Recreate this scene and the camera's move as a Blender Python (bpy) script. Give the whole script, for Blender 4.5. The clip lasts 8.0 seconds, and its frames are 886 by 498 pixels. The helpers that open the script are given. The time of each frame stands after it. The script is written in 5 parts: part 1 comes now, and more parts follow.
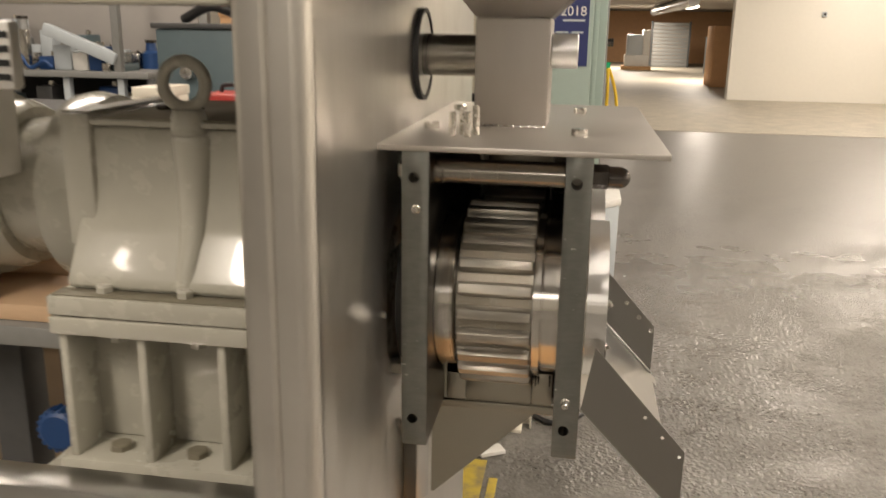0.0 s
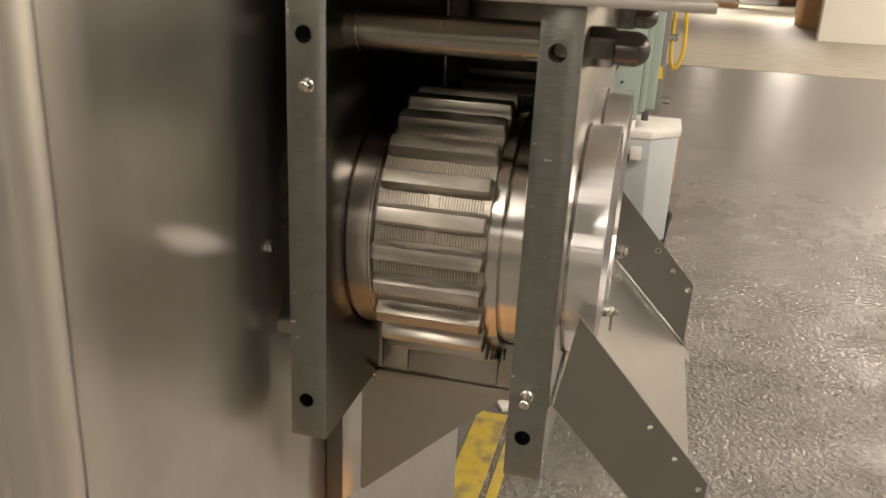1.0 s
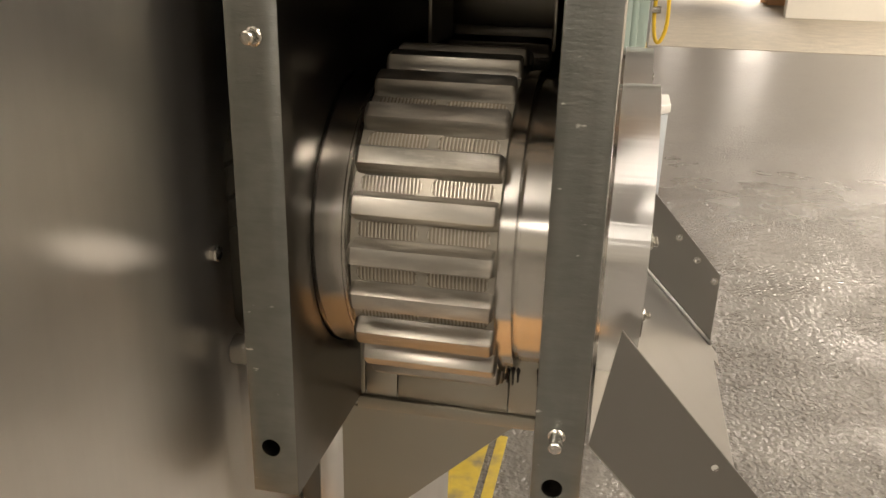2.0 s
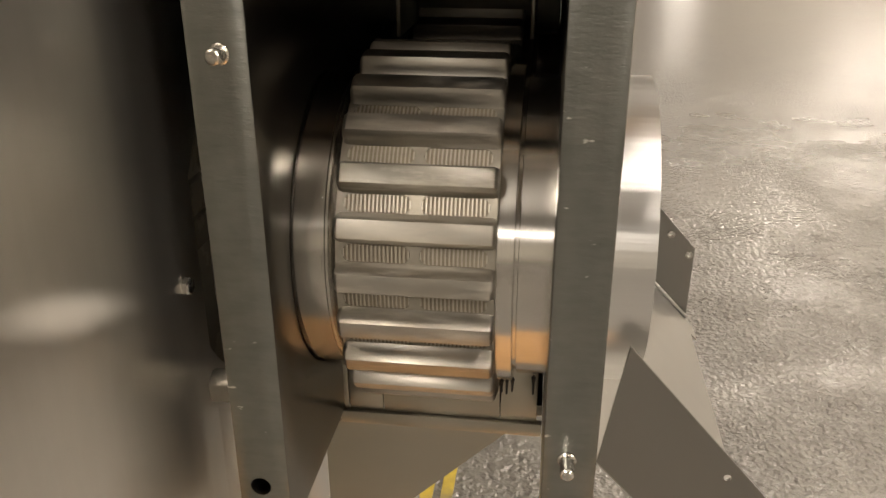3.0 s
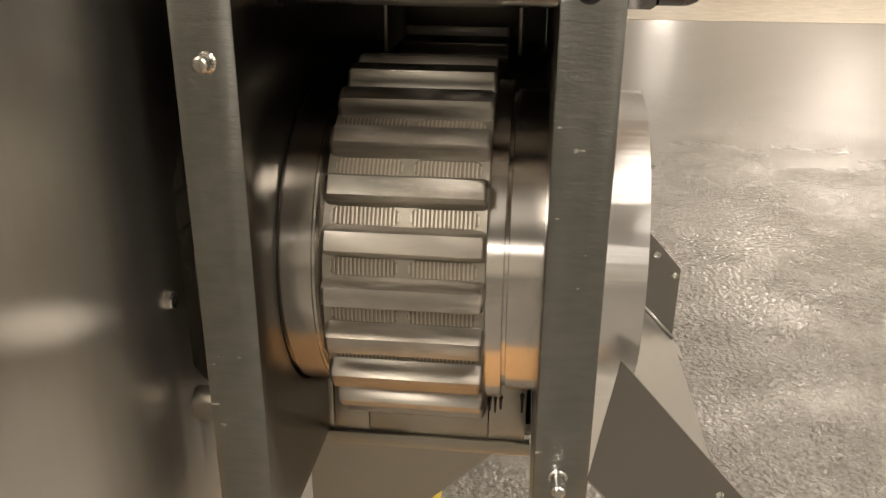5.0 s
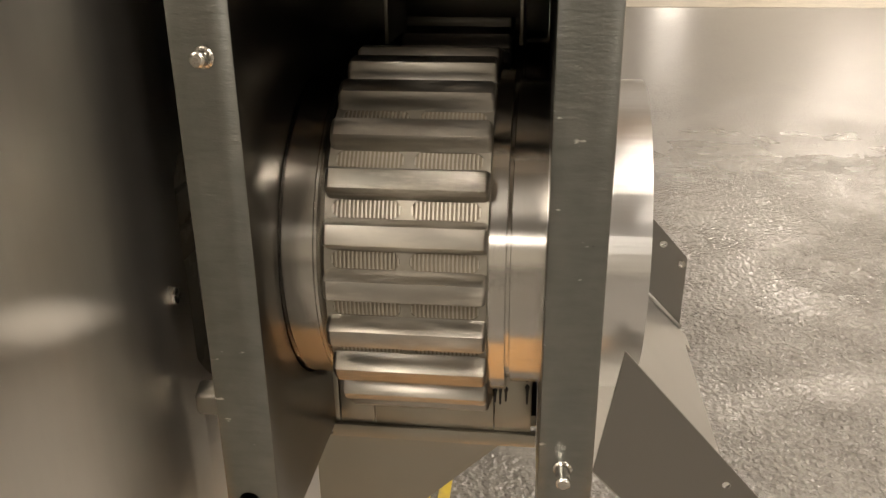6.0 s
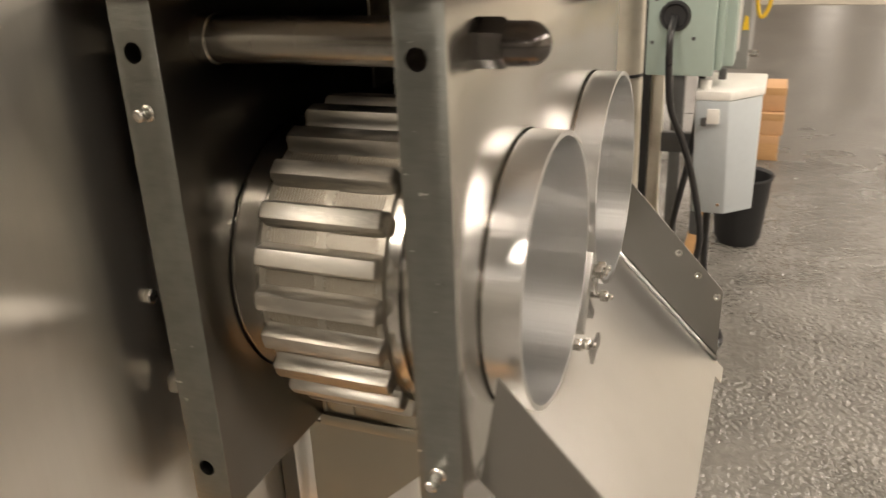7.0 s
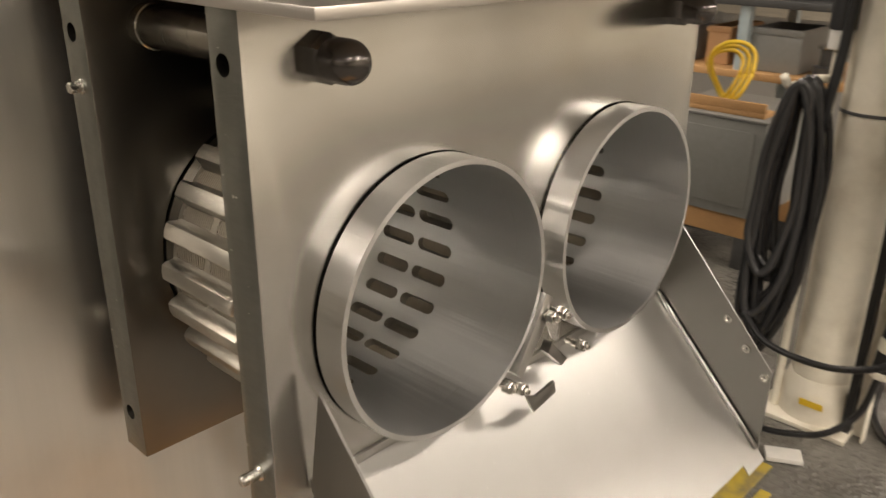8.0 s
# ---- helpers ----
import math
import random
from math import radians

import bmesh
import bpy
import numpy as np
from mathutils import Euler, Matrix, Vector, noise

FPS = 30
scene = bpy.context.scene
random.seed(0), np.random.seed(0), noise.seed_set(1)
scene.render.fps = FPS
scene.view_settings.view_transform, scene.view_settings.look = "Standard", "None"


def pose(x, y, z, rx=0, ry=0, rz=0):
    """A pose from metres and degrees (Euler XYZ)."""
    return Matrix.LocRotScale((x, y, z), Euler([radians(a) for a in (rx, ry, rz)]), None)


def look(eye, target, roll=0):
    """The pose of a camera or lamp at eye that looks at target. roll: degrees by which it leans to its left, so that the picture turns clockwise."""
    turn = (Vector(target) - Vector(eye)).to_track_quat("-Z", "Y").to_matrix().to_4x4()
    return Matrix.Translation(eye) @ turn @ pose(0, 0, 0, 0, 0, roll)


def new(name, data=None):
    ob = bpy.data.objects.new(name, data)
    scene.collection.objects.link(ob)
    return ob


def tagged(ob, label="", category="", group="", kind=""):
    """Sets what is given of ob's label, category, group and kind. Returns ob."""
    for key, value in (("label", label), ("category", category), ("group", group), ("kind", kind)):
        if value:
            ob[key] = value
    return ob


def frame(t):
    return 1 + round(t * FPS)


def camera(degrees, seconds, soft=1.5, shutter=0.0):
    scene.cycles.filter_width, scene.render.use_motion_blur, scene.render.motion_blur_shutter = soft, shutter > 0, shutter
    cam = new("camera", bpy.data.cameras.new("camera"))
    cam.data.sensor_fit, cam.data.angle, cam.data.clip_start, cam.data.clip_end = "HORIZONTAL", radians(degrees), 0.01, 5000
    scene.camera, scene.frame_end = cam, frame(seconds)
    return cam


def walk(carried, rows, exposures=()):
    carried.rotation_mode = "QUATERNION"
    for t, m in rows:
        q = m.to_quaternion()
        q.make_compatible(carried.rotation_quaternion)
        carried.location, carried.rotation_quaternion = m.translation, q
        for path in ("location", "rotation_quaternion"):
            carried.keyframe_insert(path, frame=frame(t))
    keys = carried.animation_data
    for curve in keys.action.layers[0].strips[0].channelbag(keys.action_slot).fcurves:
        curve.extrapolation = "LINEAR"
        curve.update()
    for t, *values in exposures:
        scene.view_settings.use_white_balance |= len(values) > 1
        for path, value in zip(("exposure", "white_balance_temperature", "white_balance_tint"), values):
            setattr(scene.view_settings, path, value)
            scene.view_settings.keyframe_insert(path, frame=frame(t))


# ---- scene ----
cam = camera(56.2, 8.0, shutter=0.35)
PATH = [
    (0, (-0.012, -0.038, 1.541), (-0.317, 1.871, 1.029), 0.9),
    (0.5, (0.015, 0.169, 1.484), (-0.255, 2.055, 0.876), 2.3),
    (1, (0.058, 0.314, 1.434), (-0.386, 2.146, 0.766), 2.9),
    (2.5, (-0.019, 0.483, 1.384), (-0.335, 2.319, 0.658), 0.3),
    (3, (-0.029, 0.497, 1.413), (-0.268, 2.315, 0.614), -0.1),
    (3.5, (-0.031, 0.492, 1.41), (-0.247, 2.314, 0.616), -0.0),
    (4, (-0.032, 0.493, 1.403), (-0.234, 2.336, 0.655), 0.4),
    (4.5, (-0.033, 0.496, 1.403), (-0.234, 2.347, 0.671), 0.5),
    (6, (-0.029, 0.501, 1.403), (-0.25, 2.339, 0.646), -0.5),
    (6.5, (0.013, 0.478, 1.415), (-0.38, 2.288, 0.661), -2.1),
    (7, (0.168, 0.488, 1.446), (-0.532, 2.204, 0.694), -2.5),
    (7.5, (0.343, 0.540, 1.452), (-0.679, 2.086, 0.701), -1.2),
    (8, (0.391, 0.650, 1.451), (-0.886, 1.996, 0.703), 0.5),
]
walk(cam, [(t, look(eye, target, roll)) for t, eye, target, roll in PATH],
     exposures=[(0, 0.02), (0.5, -0.02), (1, 0.06), (2.5, 0.27), (6, 0.27), (6.5, 0.26), (7, 0.28), (7.5, 0.0), (8, -0.06)])


# ---- light ----
world = bpy.data.worlds.new("world")
scene.world = world
world.use_nodes = True
world.node_tree.nodes["Background"].inputs[0].default_value = (1.0, 0.86, 0.68, 1)
world.node_tree.nodes["Background"].inputs[1].default_value = 0.03


def ceiling_tube(x, y, z, length, width, power, turn=0):
    """An area lamp facing down; those of the hall hang just under a housing."""
    data = bpy.data.lights.new("tube_light", "AREA")
    data.shape, data.size, data.size_y, data.energy, data.color = "RECTANGLE", width, length, power, (1.0, 0.878, 0.745)
    ob = new("tube_light", data)
    ob.matrix_world = pose(x, y, z, 0, 0, turn)
    return ob


LAMPS = [(1.6, 0.2, 135), (2.2, 5.0, 105), (3.7, 12.6, 105), (5.2, 14.6, 110), (-2.6, 3.4, 105), (-2.6, 8.5, 125), (5.2, 2.8, 160), (3.4, 9.2, 115),
         (-1.6, -2.4, 185), (7.2, 8.0, 160), (6.4, 18.4, 180), (-2.0, 17.5, 180), (-4.2, -0.8, 95), (7.2, 2.0, 190), (4.6, -2.4, 140),
         (-0.5, -10.5, 150), (4.8, -10.0, 110)]
HALL_Z = 4.3
for lx, ly, lw in LAMPS:
    ceiling_tube(lx, ly, HALL_Z - 0.22, 2.3, 0.34, lw)

# two lamps without housings, added to brighten the far passage
ceiling_tube(4.0, 29.0, 2.58, 1.6, 0.4, 380)
ceiling_tube(2.0, 38.0, 2.58, 1.6, 0.4, 420)

# ---- materials ----


def mat(name, color, rough=0.5, metal=0.0, grain=30.0, vary=0.12, bump=0.1, stretch=(1, 1, 1), spots=0.0, spot_color=(0.1, 0.08, 0.06), spot_scale=6.0,
        rough_vary=0.1, aniso=0.0, coat=0.0, per_piece=0.0, bump_dist=0.001, emit=0.0, dust=0.0, detail=6, fleck=0.0):
    """A surface with fine grain, broad blotches and bump, in object-space metres."""
    m = bpy.data.materials.new(name)
    m.use_nodes = True
    nt = m.node_tree
    n, l = nt.nodes, nt.links
    b = n["Principled BSDF"]
    tc = n.new("ShaderNodeTexCoord")
    mp = n.new("ShaderNodeMapping")
    mp.inputs["Scale"].default_value = stretch
    l.new(tc.outputs["Object"], mp.inputs[0])
    fine = n.new("ShaderNodeTexNoise")
    fine.inputs["Scale"].default_value, fine.inputs["Detail"].default_value, fine.inputs["Roughness"].default_value = grain, detail, 0.6
    l.new(mp.outputs[0], fine.inputs["Vector"])
    broad = n.new("ShaderNodeTexNoise")
    broad.inputs["Scale"].default_value, broad.inputs["Detail"].default_value = spot_scale, 4
    l.new(tc.outputs["Object"], broad.inputs["Vector"])
    ramp = n.new("ShaderNodeMapRange")
    ramp.inputs[1].default_value, ramp.inputs[2].default_value = 0.0, 1.0
    ramp.inputs[3].default_value, ramp.inputs[4].default_value = 1 - 2.2 * vary, 1 + 2.2 * vary
    mixn = n.new("ShaderNodeMath")
    mixn.operation = "ADD"
    half = n.new("ShaderNodeMath")
    half.operation = "MULTIPLY_ADD"
    l.new(fine.outputs[0], half.inputs[0])
    half.inputs[1].default_value, half.inputs[2].default_value = 0.5, 0.0
    half2 = n.new("ShaderNodeMath")
    half2.operation = "MULTIPLY"
    half2.inputs[1].default_value = 0.5
    l.new(broad.outputs[0], half2.inputs[0])
    l.new(half.outputs[0], mixn.inputs[0])
    l.new(half2.outputs[0], mixn.inputs[1])
    l.new(mixn.outputs[0], ramp.inputs[0])
    mul = n.new("ShaderNodeVectorMath")
    mul.operation = "SCALE"
    mul.inputs[0].default_value = color
    l.new(ramp.outputs[0], mul.inputs["Scale"])
    col = mul.outputs[0]
    if per_piece:
        oi = n.new("ShaderNodeObjectInfo")
        mr = n.new("ShaderNodeMapRange")
        mr.inputs[3].default_value, mr.inputs[4].default_value = 1 - per_piece, 1 + per_piece
        l.new(oi.outputs["Random"], mr.inputs[0])
        m2 = n.new("ShaderNodeVectorMath")
        m2.operation = "SCALE"
        l.new(col, m2.inputs[0])
        l.new(mr.outputs[0], m2.inputs["Scale"])
        col = m2.outputs[0]
    if spots:
        sp = n.new("ShaderNodeMapRange")
        sp.interpolation_type = "SMOOTHERSTEP"
        sp.inputs[1].default_value, sp.inputs[2].default_value, sp.inputs[4].default_value = 0.35, 0.85, spots
        l.new(broad.outputs[0], sp.inputs[0])
        mx = n.new("ShaderNodeMix")
        mx.data_type = "RGBA"
        l.new(sp.outputs[0], mx.inputs[0])
        l.new(col, mx.inputs[6])
        mx.inputs[7].default_value = (*spot_color, 1)
        col = mx.outputs[2]
    if fleck:
        fn = n.new("ShaderNodeTexNoise")
        fn.inputs["Scale"].default_value, fn.inputs["Detail"].default_value, fn.inputs["Roughness"].default_value = 170, 3, 0.6
        fw = n.new("ShaderNodeMapping")
        fw.inputs["Scale"].default_value = (0.35, 1.0, 1.0)
        l.new(tc.outputs["Object"], fw.inputs[0])
        l.new(fw.outputs[0], fn.inputs["Vector"])
        fm = n.new("ShaderNodeMapRange")
        fm.inputs[1].default_value, fm.inputs[2].default_value, fm.inputs[4].default_value = 0.70, 0.75, fleck
        l.new(fn.outputs[0], fm.inputs[0])
        fx = n.new("ShaderNodeMix")
        fx.data_type = "RGBA"
        l.new(fm.outputs[0], fx.inputs[0])
        l.new(col, fx.inputs[6])
        fx.inputs[7].default_value = (0.80, 0.79, 0.76, 1)
        col = fx.outputs[2]
    mask = None
    if dust:
        dn = n.new("ShaderNodeTexNoise")
        dn.inputs["Scale"].default_value, dn.inputs["Detail"].default_value, dn.inputs["Roughness"].default_value = 60, 6, 0.7
        dm = n.new("ShaderNodeMapping")
        dm.inputs["Scale"].default_value = (0.22, 1, 1)
        oi2 = n.new("ShaderNodeObjectInfo")
        l.new(oi2.outputs["Random"], dm.inputs["Location"])
        l.new(tc.outputs["Object"], dm.inputs[0])
        l.new(dm.outputs[0], dn.inputs["Vector"])
        mask = n.new("ShaderNodeMapRange")
        mask.inputs[1].default_value, mask.inputs[2].default_value, mask.inputs[4].default_value = 0.49, 0.62, dust
        l.new(dn.outputs[0], mask.inputs[0])
        dx = n.new("ShaderNodeMix")
        dx.data_type = "RGBA"
        l.new(mask.outputs[0], dx.inputs[0])
        l.new(col, dx.inputs[6])
        dx.inputs[7].default_value = (0.54, 0.50, 0.43, 1)
        col = dx.outputs[2]
        dmet = n.new("ShaderNodeMath")
        dmet.operation = "SUBTRACT"
        dmet.inputs[0].default_value = 1.0
        l.new(mask.outputs[0], dmet.inputs[1])
        l.new(dmet.outputs[0], b.inputs["Metallic"])
    l.new(col, b.inputs["Base Color"])
    rr = n.new("ShaderNodeMapRange")
    rr.inputs[1].default_value, rr.inputs[2].default_value = 0.0, 1.0
    rr.inputs[3].default_value, rr.inputs[4].default_value = max(0.02, rough - 2 * rough_vary), min(1, rough + 2 * rough_vary)
    l.new(mixn.outputs[0], rr.inputs[0])
    l.new(rr.outputs[0], b.inputs["Roughness"])
    b.inputs["Metallic"].default_value = metal
    b.inputs["Coat Weight"].default_value = coat
    if aniso:
        tg = n.new("ShaderNodeTangent")
        tg.direction_type, tg.axis = "RADIAL", "X"
        l.new(tg.outputs[0], b.inputs["Tangent"])
        b.inputs["Anisotropic"].default_value, b.inputs["Anisotropic Rotation"].default_value = aniso, 0.25
    if bump:
        bp = n.new("ShaderNodeBump")
        bp.inputs["Strength"].default_value, bp.inputs["Distance"].default_value = bump, bump_dist
        l.new(fine.outputs[0], bp.inputs["Height"])
        l.new(bp.outputs[0], b.inputs["Normal"])
    if emit:
        l.new(col, b.inputs["Emission Color"])
        b.inputs["Emission Strength"].default_value = emit
    return m


M_PANEL = mat("brushed_panel_steel", (0.73, 0.71, 0.67), 0.33, 1, 60, 0.07, 0.03, (1, 1, 0.04), 0.4, (0.45, 0.425, 0.38), 9, 0.03)
M_PLATE = mat("ground_plate_steel", (0.55, 0.54, 0.515), 0.235, 1, 25, 0.04, 0.02, (1, 1, 0.25), 0.4, (0.38, 0.35, 0.29), 11, 0.012, detail=4, bump_dist=0.002, fleck=0.35)
# plate steel darkened: the shade between the plates is in its colour
M_EDGE = mat("darkened_plate_steel", (0.165, 0.155, 0.137), 0.31, 1, 25, 0.06, 0.0, (0.4, 1, 1), 0.3, (0.085, 0.074, 0.057), 10, 0.012, detail=3)
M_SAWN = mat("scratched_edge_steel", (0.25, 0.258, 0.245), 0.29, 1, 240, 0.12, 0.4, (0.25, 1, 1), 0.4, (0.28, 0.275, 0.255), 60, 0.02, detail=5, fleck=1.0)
M_SHEET = mat("sheet_stainless", (0.58, 0.575, 0.56), 0.29, 1, 16, 0.03, 0.06, (1, 0.3, 1), 0.3, (0.46, 0.455, 0.44), 14, 0.012, detail=4, bump_dist=0.002, fleck=0.25)
M_TOP = mat("dull_top_plate_steel", (0.60, 0.57, 0.53), 0.42, 1, 16, 0.04, 0.0, (1, 1, 1), 0.2, (0.50, 0.46, 0.41), 6, 0.05, detail=2)
M_HOPPER = mat("dull_hopper_steel", (0.40, 0.375, 0.345), 0.46, 1, 40, 0.06, 0.05, (1, 1, 0.1), 0.4, (0.30, 0.275, 0.245), 9, 0.05, detail=4)
# darker copy of the sheet steel, dim reflections of side faces put into colour
M_WING = mat("shaded_sheet_steel", (0.29, 0.282, 0.268), 0.30, 1, 16, 0.03, 0.0, (1, 1, 1), 0.2, (0.30, 0.29, 0.27), 12, 0.02, detail=4)
M_TROUGH = mat("dark_oiled_sheet_steel", (0.385, 0.368, 0.315), 0.31, 1, 16, 0.05, 0.0, (0.3, 1, 1), 0.3, (0.32, 0.30, 0.25), 14, 0.015, detail=4)
M_DRUM = mat("turned_drum_steel", (0.60, 0.585, 0.55), 0.19, 1, 420, 0.05, 0.0, (1, 0.015, 0.015), 0.25, (0.38, 0.335, 0.25), 14, 0.015, detail=2, aniso=0.5)
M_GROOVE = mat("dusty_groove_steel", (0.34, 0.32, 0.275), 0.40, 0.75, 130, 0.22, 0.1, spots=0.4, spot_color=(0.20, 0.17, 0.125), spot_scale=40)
M_RING = mat("turned_ring_aluminium", (0.80, 0.80, 0.795), 0.29, 1, 60, 0.03, 0.28, (0.02, 1, 1), 0.15, (0.60, 0.60, 0.60), 9, 0.02, detail=3, aniso=0.7, bump_dist=0.003)
M_TOOTH = mat("dusty_gear_tooth_steel", (0.42, 0.405, 0.365), 0.38, 1, 90, 0.16, 0.25, (0.4, 1, 1), 0.35, (0.36, 0.32, 0.26), 30, 0.05, per_piece=0.3, dust=0.5)
M_RIB = mat("fine_comb_steel", (0.46, 0.43, 0.37), 0.42, 0.8, 200, 0.2, 0.1)
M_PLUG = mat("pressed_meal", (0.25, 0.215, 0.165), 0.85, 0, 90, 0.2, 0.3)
M_BOLT = mat("bolt_steel", (0.58, 0.56, 0.52), 0.25, 1, 200, 0.15, 0.1, (1, 1, 1), 0.2, (0.3, 0.27, 0.22), 60)
M_DARKBOLT = mat("oiled_nut_steel", (0.15, 0.14, 0.135), 0.2, 1, 60, 0.25, 0.12, spots=0.6, spot_color=(0.04, 0.036, 0.03), spot_scale=60, rough_vary=0.03)
M_ROD = mat("tie_rod_steel", (0.30, 0.287, 0.258), 0.22, 1, 200, 0.08, 0.02, (1, 0.015, 0.015), 0.2, (0.3, 0.26, 0.2), 14)
M_BLACK = mat("black_rubber", (0.015, 0.015, 0.016), 0.55, 0, 60, 0.2, 0.1)
M_GEARBOX = mat("gearbox_grey_paint", (0.42, 0.405, 0.342), 0.27, 0, 40, 0.05, 0.16, (1, 1, 1), 0.25, (0.36, 0.35, 0.29), 7, 0.06, coat=0.5)
M_MINT = mat("pale_green_enamel", (0.34, 0.42, 0.38), 0.35, 0, 50, 0.05, 0.05, spots=0.15, spot_color=(0.3, 0.34, 0.3))
M_GREYBOX = mat("light_grey_enamel", (0.48, 0.52, 0.545), 0.38, 0, 50, 0.05, 0.05)
M_CREAM = mat("cream_column_paint", (0.80, 0.75, 0.64), 0.5, 0, 30, 0.08, 0.2, (1, 1, 1), 0.5, (0.38, 0.32, 0.23), 9)
M_WHITEWALL = mat("white_wall_paint", (0.80, 0.77, 0.70), 0.6, 0, 12, 0.03, 0.05, spot_scale=0.5)
M_TANWALL = mat("pale_tan_wall_paint", (0.74, 0.70, 0.62), 0.6, 0, 6, 0.06, 0.05, spot_scale=0.6)
M_BROWN = mat("brown_wall_paint", (0.30, 0.21, 0.14), 0.7, 0, 6, 0.1, 0.05, spot_scale=0.6)
M_CEIL = mat("ceiling_grey_paint", (0.32, 0.29, 0.25), 0.8, 0, 4, 0.1, 0.05, spot_scale=0.7)
M_WOOD = mat("raw_timber", (0.52, 0.30, 0.13), 0.65, 0, 30, 0.2, 0.15, (1, 8, 8))
M_KRAFT = mat("brown_kraft_board", (0.30, 0.22, 0.14), 0.8, 0, 20, 0.1, 0.1, spots=0.3, spot_color=(0.16, 0.11, 0.07), spot_scale=3)
M_PALEWOOD = mat("pale_raw_timber", (0.62, 0.43, 0.27), 0.6, 0, 30, 0.1, 0.1, (1, 8, 8))
M_CARD = mat("cardboard", (0.56, 0.33, 0.17), 0.8, 0, 40, 0.1, 0.1)
M_BLUEGREY = mat("blue_grey_enamel", (0.085, 0.122, 0.135), 0.4, 0, 40, 0.08, 0.05)
M_BLUE = mat("blue_plastic", (0.012, 0.05, 0.16), 0.45)
M_RED = mat("red_plastic", (0.45, 0.03, 0.02), 0.4)
M_YELLOW = mat("yellow_plastic", (0.75, 0.50, 0.03), 0.4)
M_YPAINT = mat("worn_yellow_floor_paint", (0.50, 0.37, 0.05), 0.45, 0, 30, 0.25, 0.2, (1, 1, 1), 1.0, (0.15, 0.135, 0.11), 16)
M_WHITE = mat("white_plastic", (0.72, 0.70, 0.66), 0.45)
M_DARKGREY = mat("dark_grey_enamel", (0.07, 0.07, 0.07), 0.4, 0, 40, 0.2, 0.1)
M_GREYMETAL = mat("grey_machine_enamel", (0.24, 0.24, 0.23), 0.42, 0, 40, 0.12, 0.08, spots=0.3, spot_color=(0.14, 0.13, 0.12))
M_BLUESTEEL = mat("pale_blue_steel_paint", (0.40, 0.47, 0.50), 0.4, 0, 40, 0.08, 0.05)
M_CABLE = mat("black_cable_sheath", (0.016, 0.016, 0.017), 0.32, 0, 60, 0.2, 0.1)
M_CABLE2 = mat("dark_grey_cable_sheath", (0.035, 0.035, 0.036), 0.35, 0, 60, 0.2, 0.1)
# gearbox paint darkened to carry the shade of upward faces
M_DIMPAINT = mat("dim_grey_paint", (0.20, 0.18, 0.13), 0.45, 0, 40, 0.12, 0.12, spots=0.5, spot_color=(0.11, 0.095, 0.065), spot_scale=14)
M_PALEBOARD = mat("pale_grey_board", (0.40, 0.375, 0.35), 0.6, 0, 12, 0.06, 0.05, spots=0.4, spot_color=(0.28, 0.26, 0.25), spot_scale=2)
M_GLOW = mat("lit_lamp_glass", (1.0, 0.9, 0.72), 0.4, emit=6.0)
M_NAVY = mat("navy_print", (0.02, 0.03, 0.12), 0.5)
M_GREEN = mat("green_plastic", (0.0, 0.35, 0.14), 0.35)
M_RIM = mat("bright_rim_aluminium", (0.80, 0.79, 0.77), 0.2, 1, 120, 0.06, 0.08)


def painted_sheen(m, y, z, wy, wz, slope):
    """Highlight painted into a panel's colour: a matte pale streak, soft and uneven at its rim."""
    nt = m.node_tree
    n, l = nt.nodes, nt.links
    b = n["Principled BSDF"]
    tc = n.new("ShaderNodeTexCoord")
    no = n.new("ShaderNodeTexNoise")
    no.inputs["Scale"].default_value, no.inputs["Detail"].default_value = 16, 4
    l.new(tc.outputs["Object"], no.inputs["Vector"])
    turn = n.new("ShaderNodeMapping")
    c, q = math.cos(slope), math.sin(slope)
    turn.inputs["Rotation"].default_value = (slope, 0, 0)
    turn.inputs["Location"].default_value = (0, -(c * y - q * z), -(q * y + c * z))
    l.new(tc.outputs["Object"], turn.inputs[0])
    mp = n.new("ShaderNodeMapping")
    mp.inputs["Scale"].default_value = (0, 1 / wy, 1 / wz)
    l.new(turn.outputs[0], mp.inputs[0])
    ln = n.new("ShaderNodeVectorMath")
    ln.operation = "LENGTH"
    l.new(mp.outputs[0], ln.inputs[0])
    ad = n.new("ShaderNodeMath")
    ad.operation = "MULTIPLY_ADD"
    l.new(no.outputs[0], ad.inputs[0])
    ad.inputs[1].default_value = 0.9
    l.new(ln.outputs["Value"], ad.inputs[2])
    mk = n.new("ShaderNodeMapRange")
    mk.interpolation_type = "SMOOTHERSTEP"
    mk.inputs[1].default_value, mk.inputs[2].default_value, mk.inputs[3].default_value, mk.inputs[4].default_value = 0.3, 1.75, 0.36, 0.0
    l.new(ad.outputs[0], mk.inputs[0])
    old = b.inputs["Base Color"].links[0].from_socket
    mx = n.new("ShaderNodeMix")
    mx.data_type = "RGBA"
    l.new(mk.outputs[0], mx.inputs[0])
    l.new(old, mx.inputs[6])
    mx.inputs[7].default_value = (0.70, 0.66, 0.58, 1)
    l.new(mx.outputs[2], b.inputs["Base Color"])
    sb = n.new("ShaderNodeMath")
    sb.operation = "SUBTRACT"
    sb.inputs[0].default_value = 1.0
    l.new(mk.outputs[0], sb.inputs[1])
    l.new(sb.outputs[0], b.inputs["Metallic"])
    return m


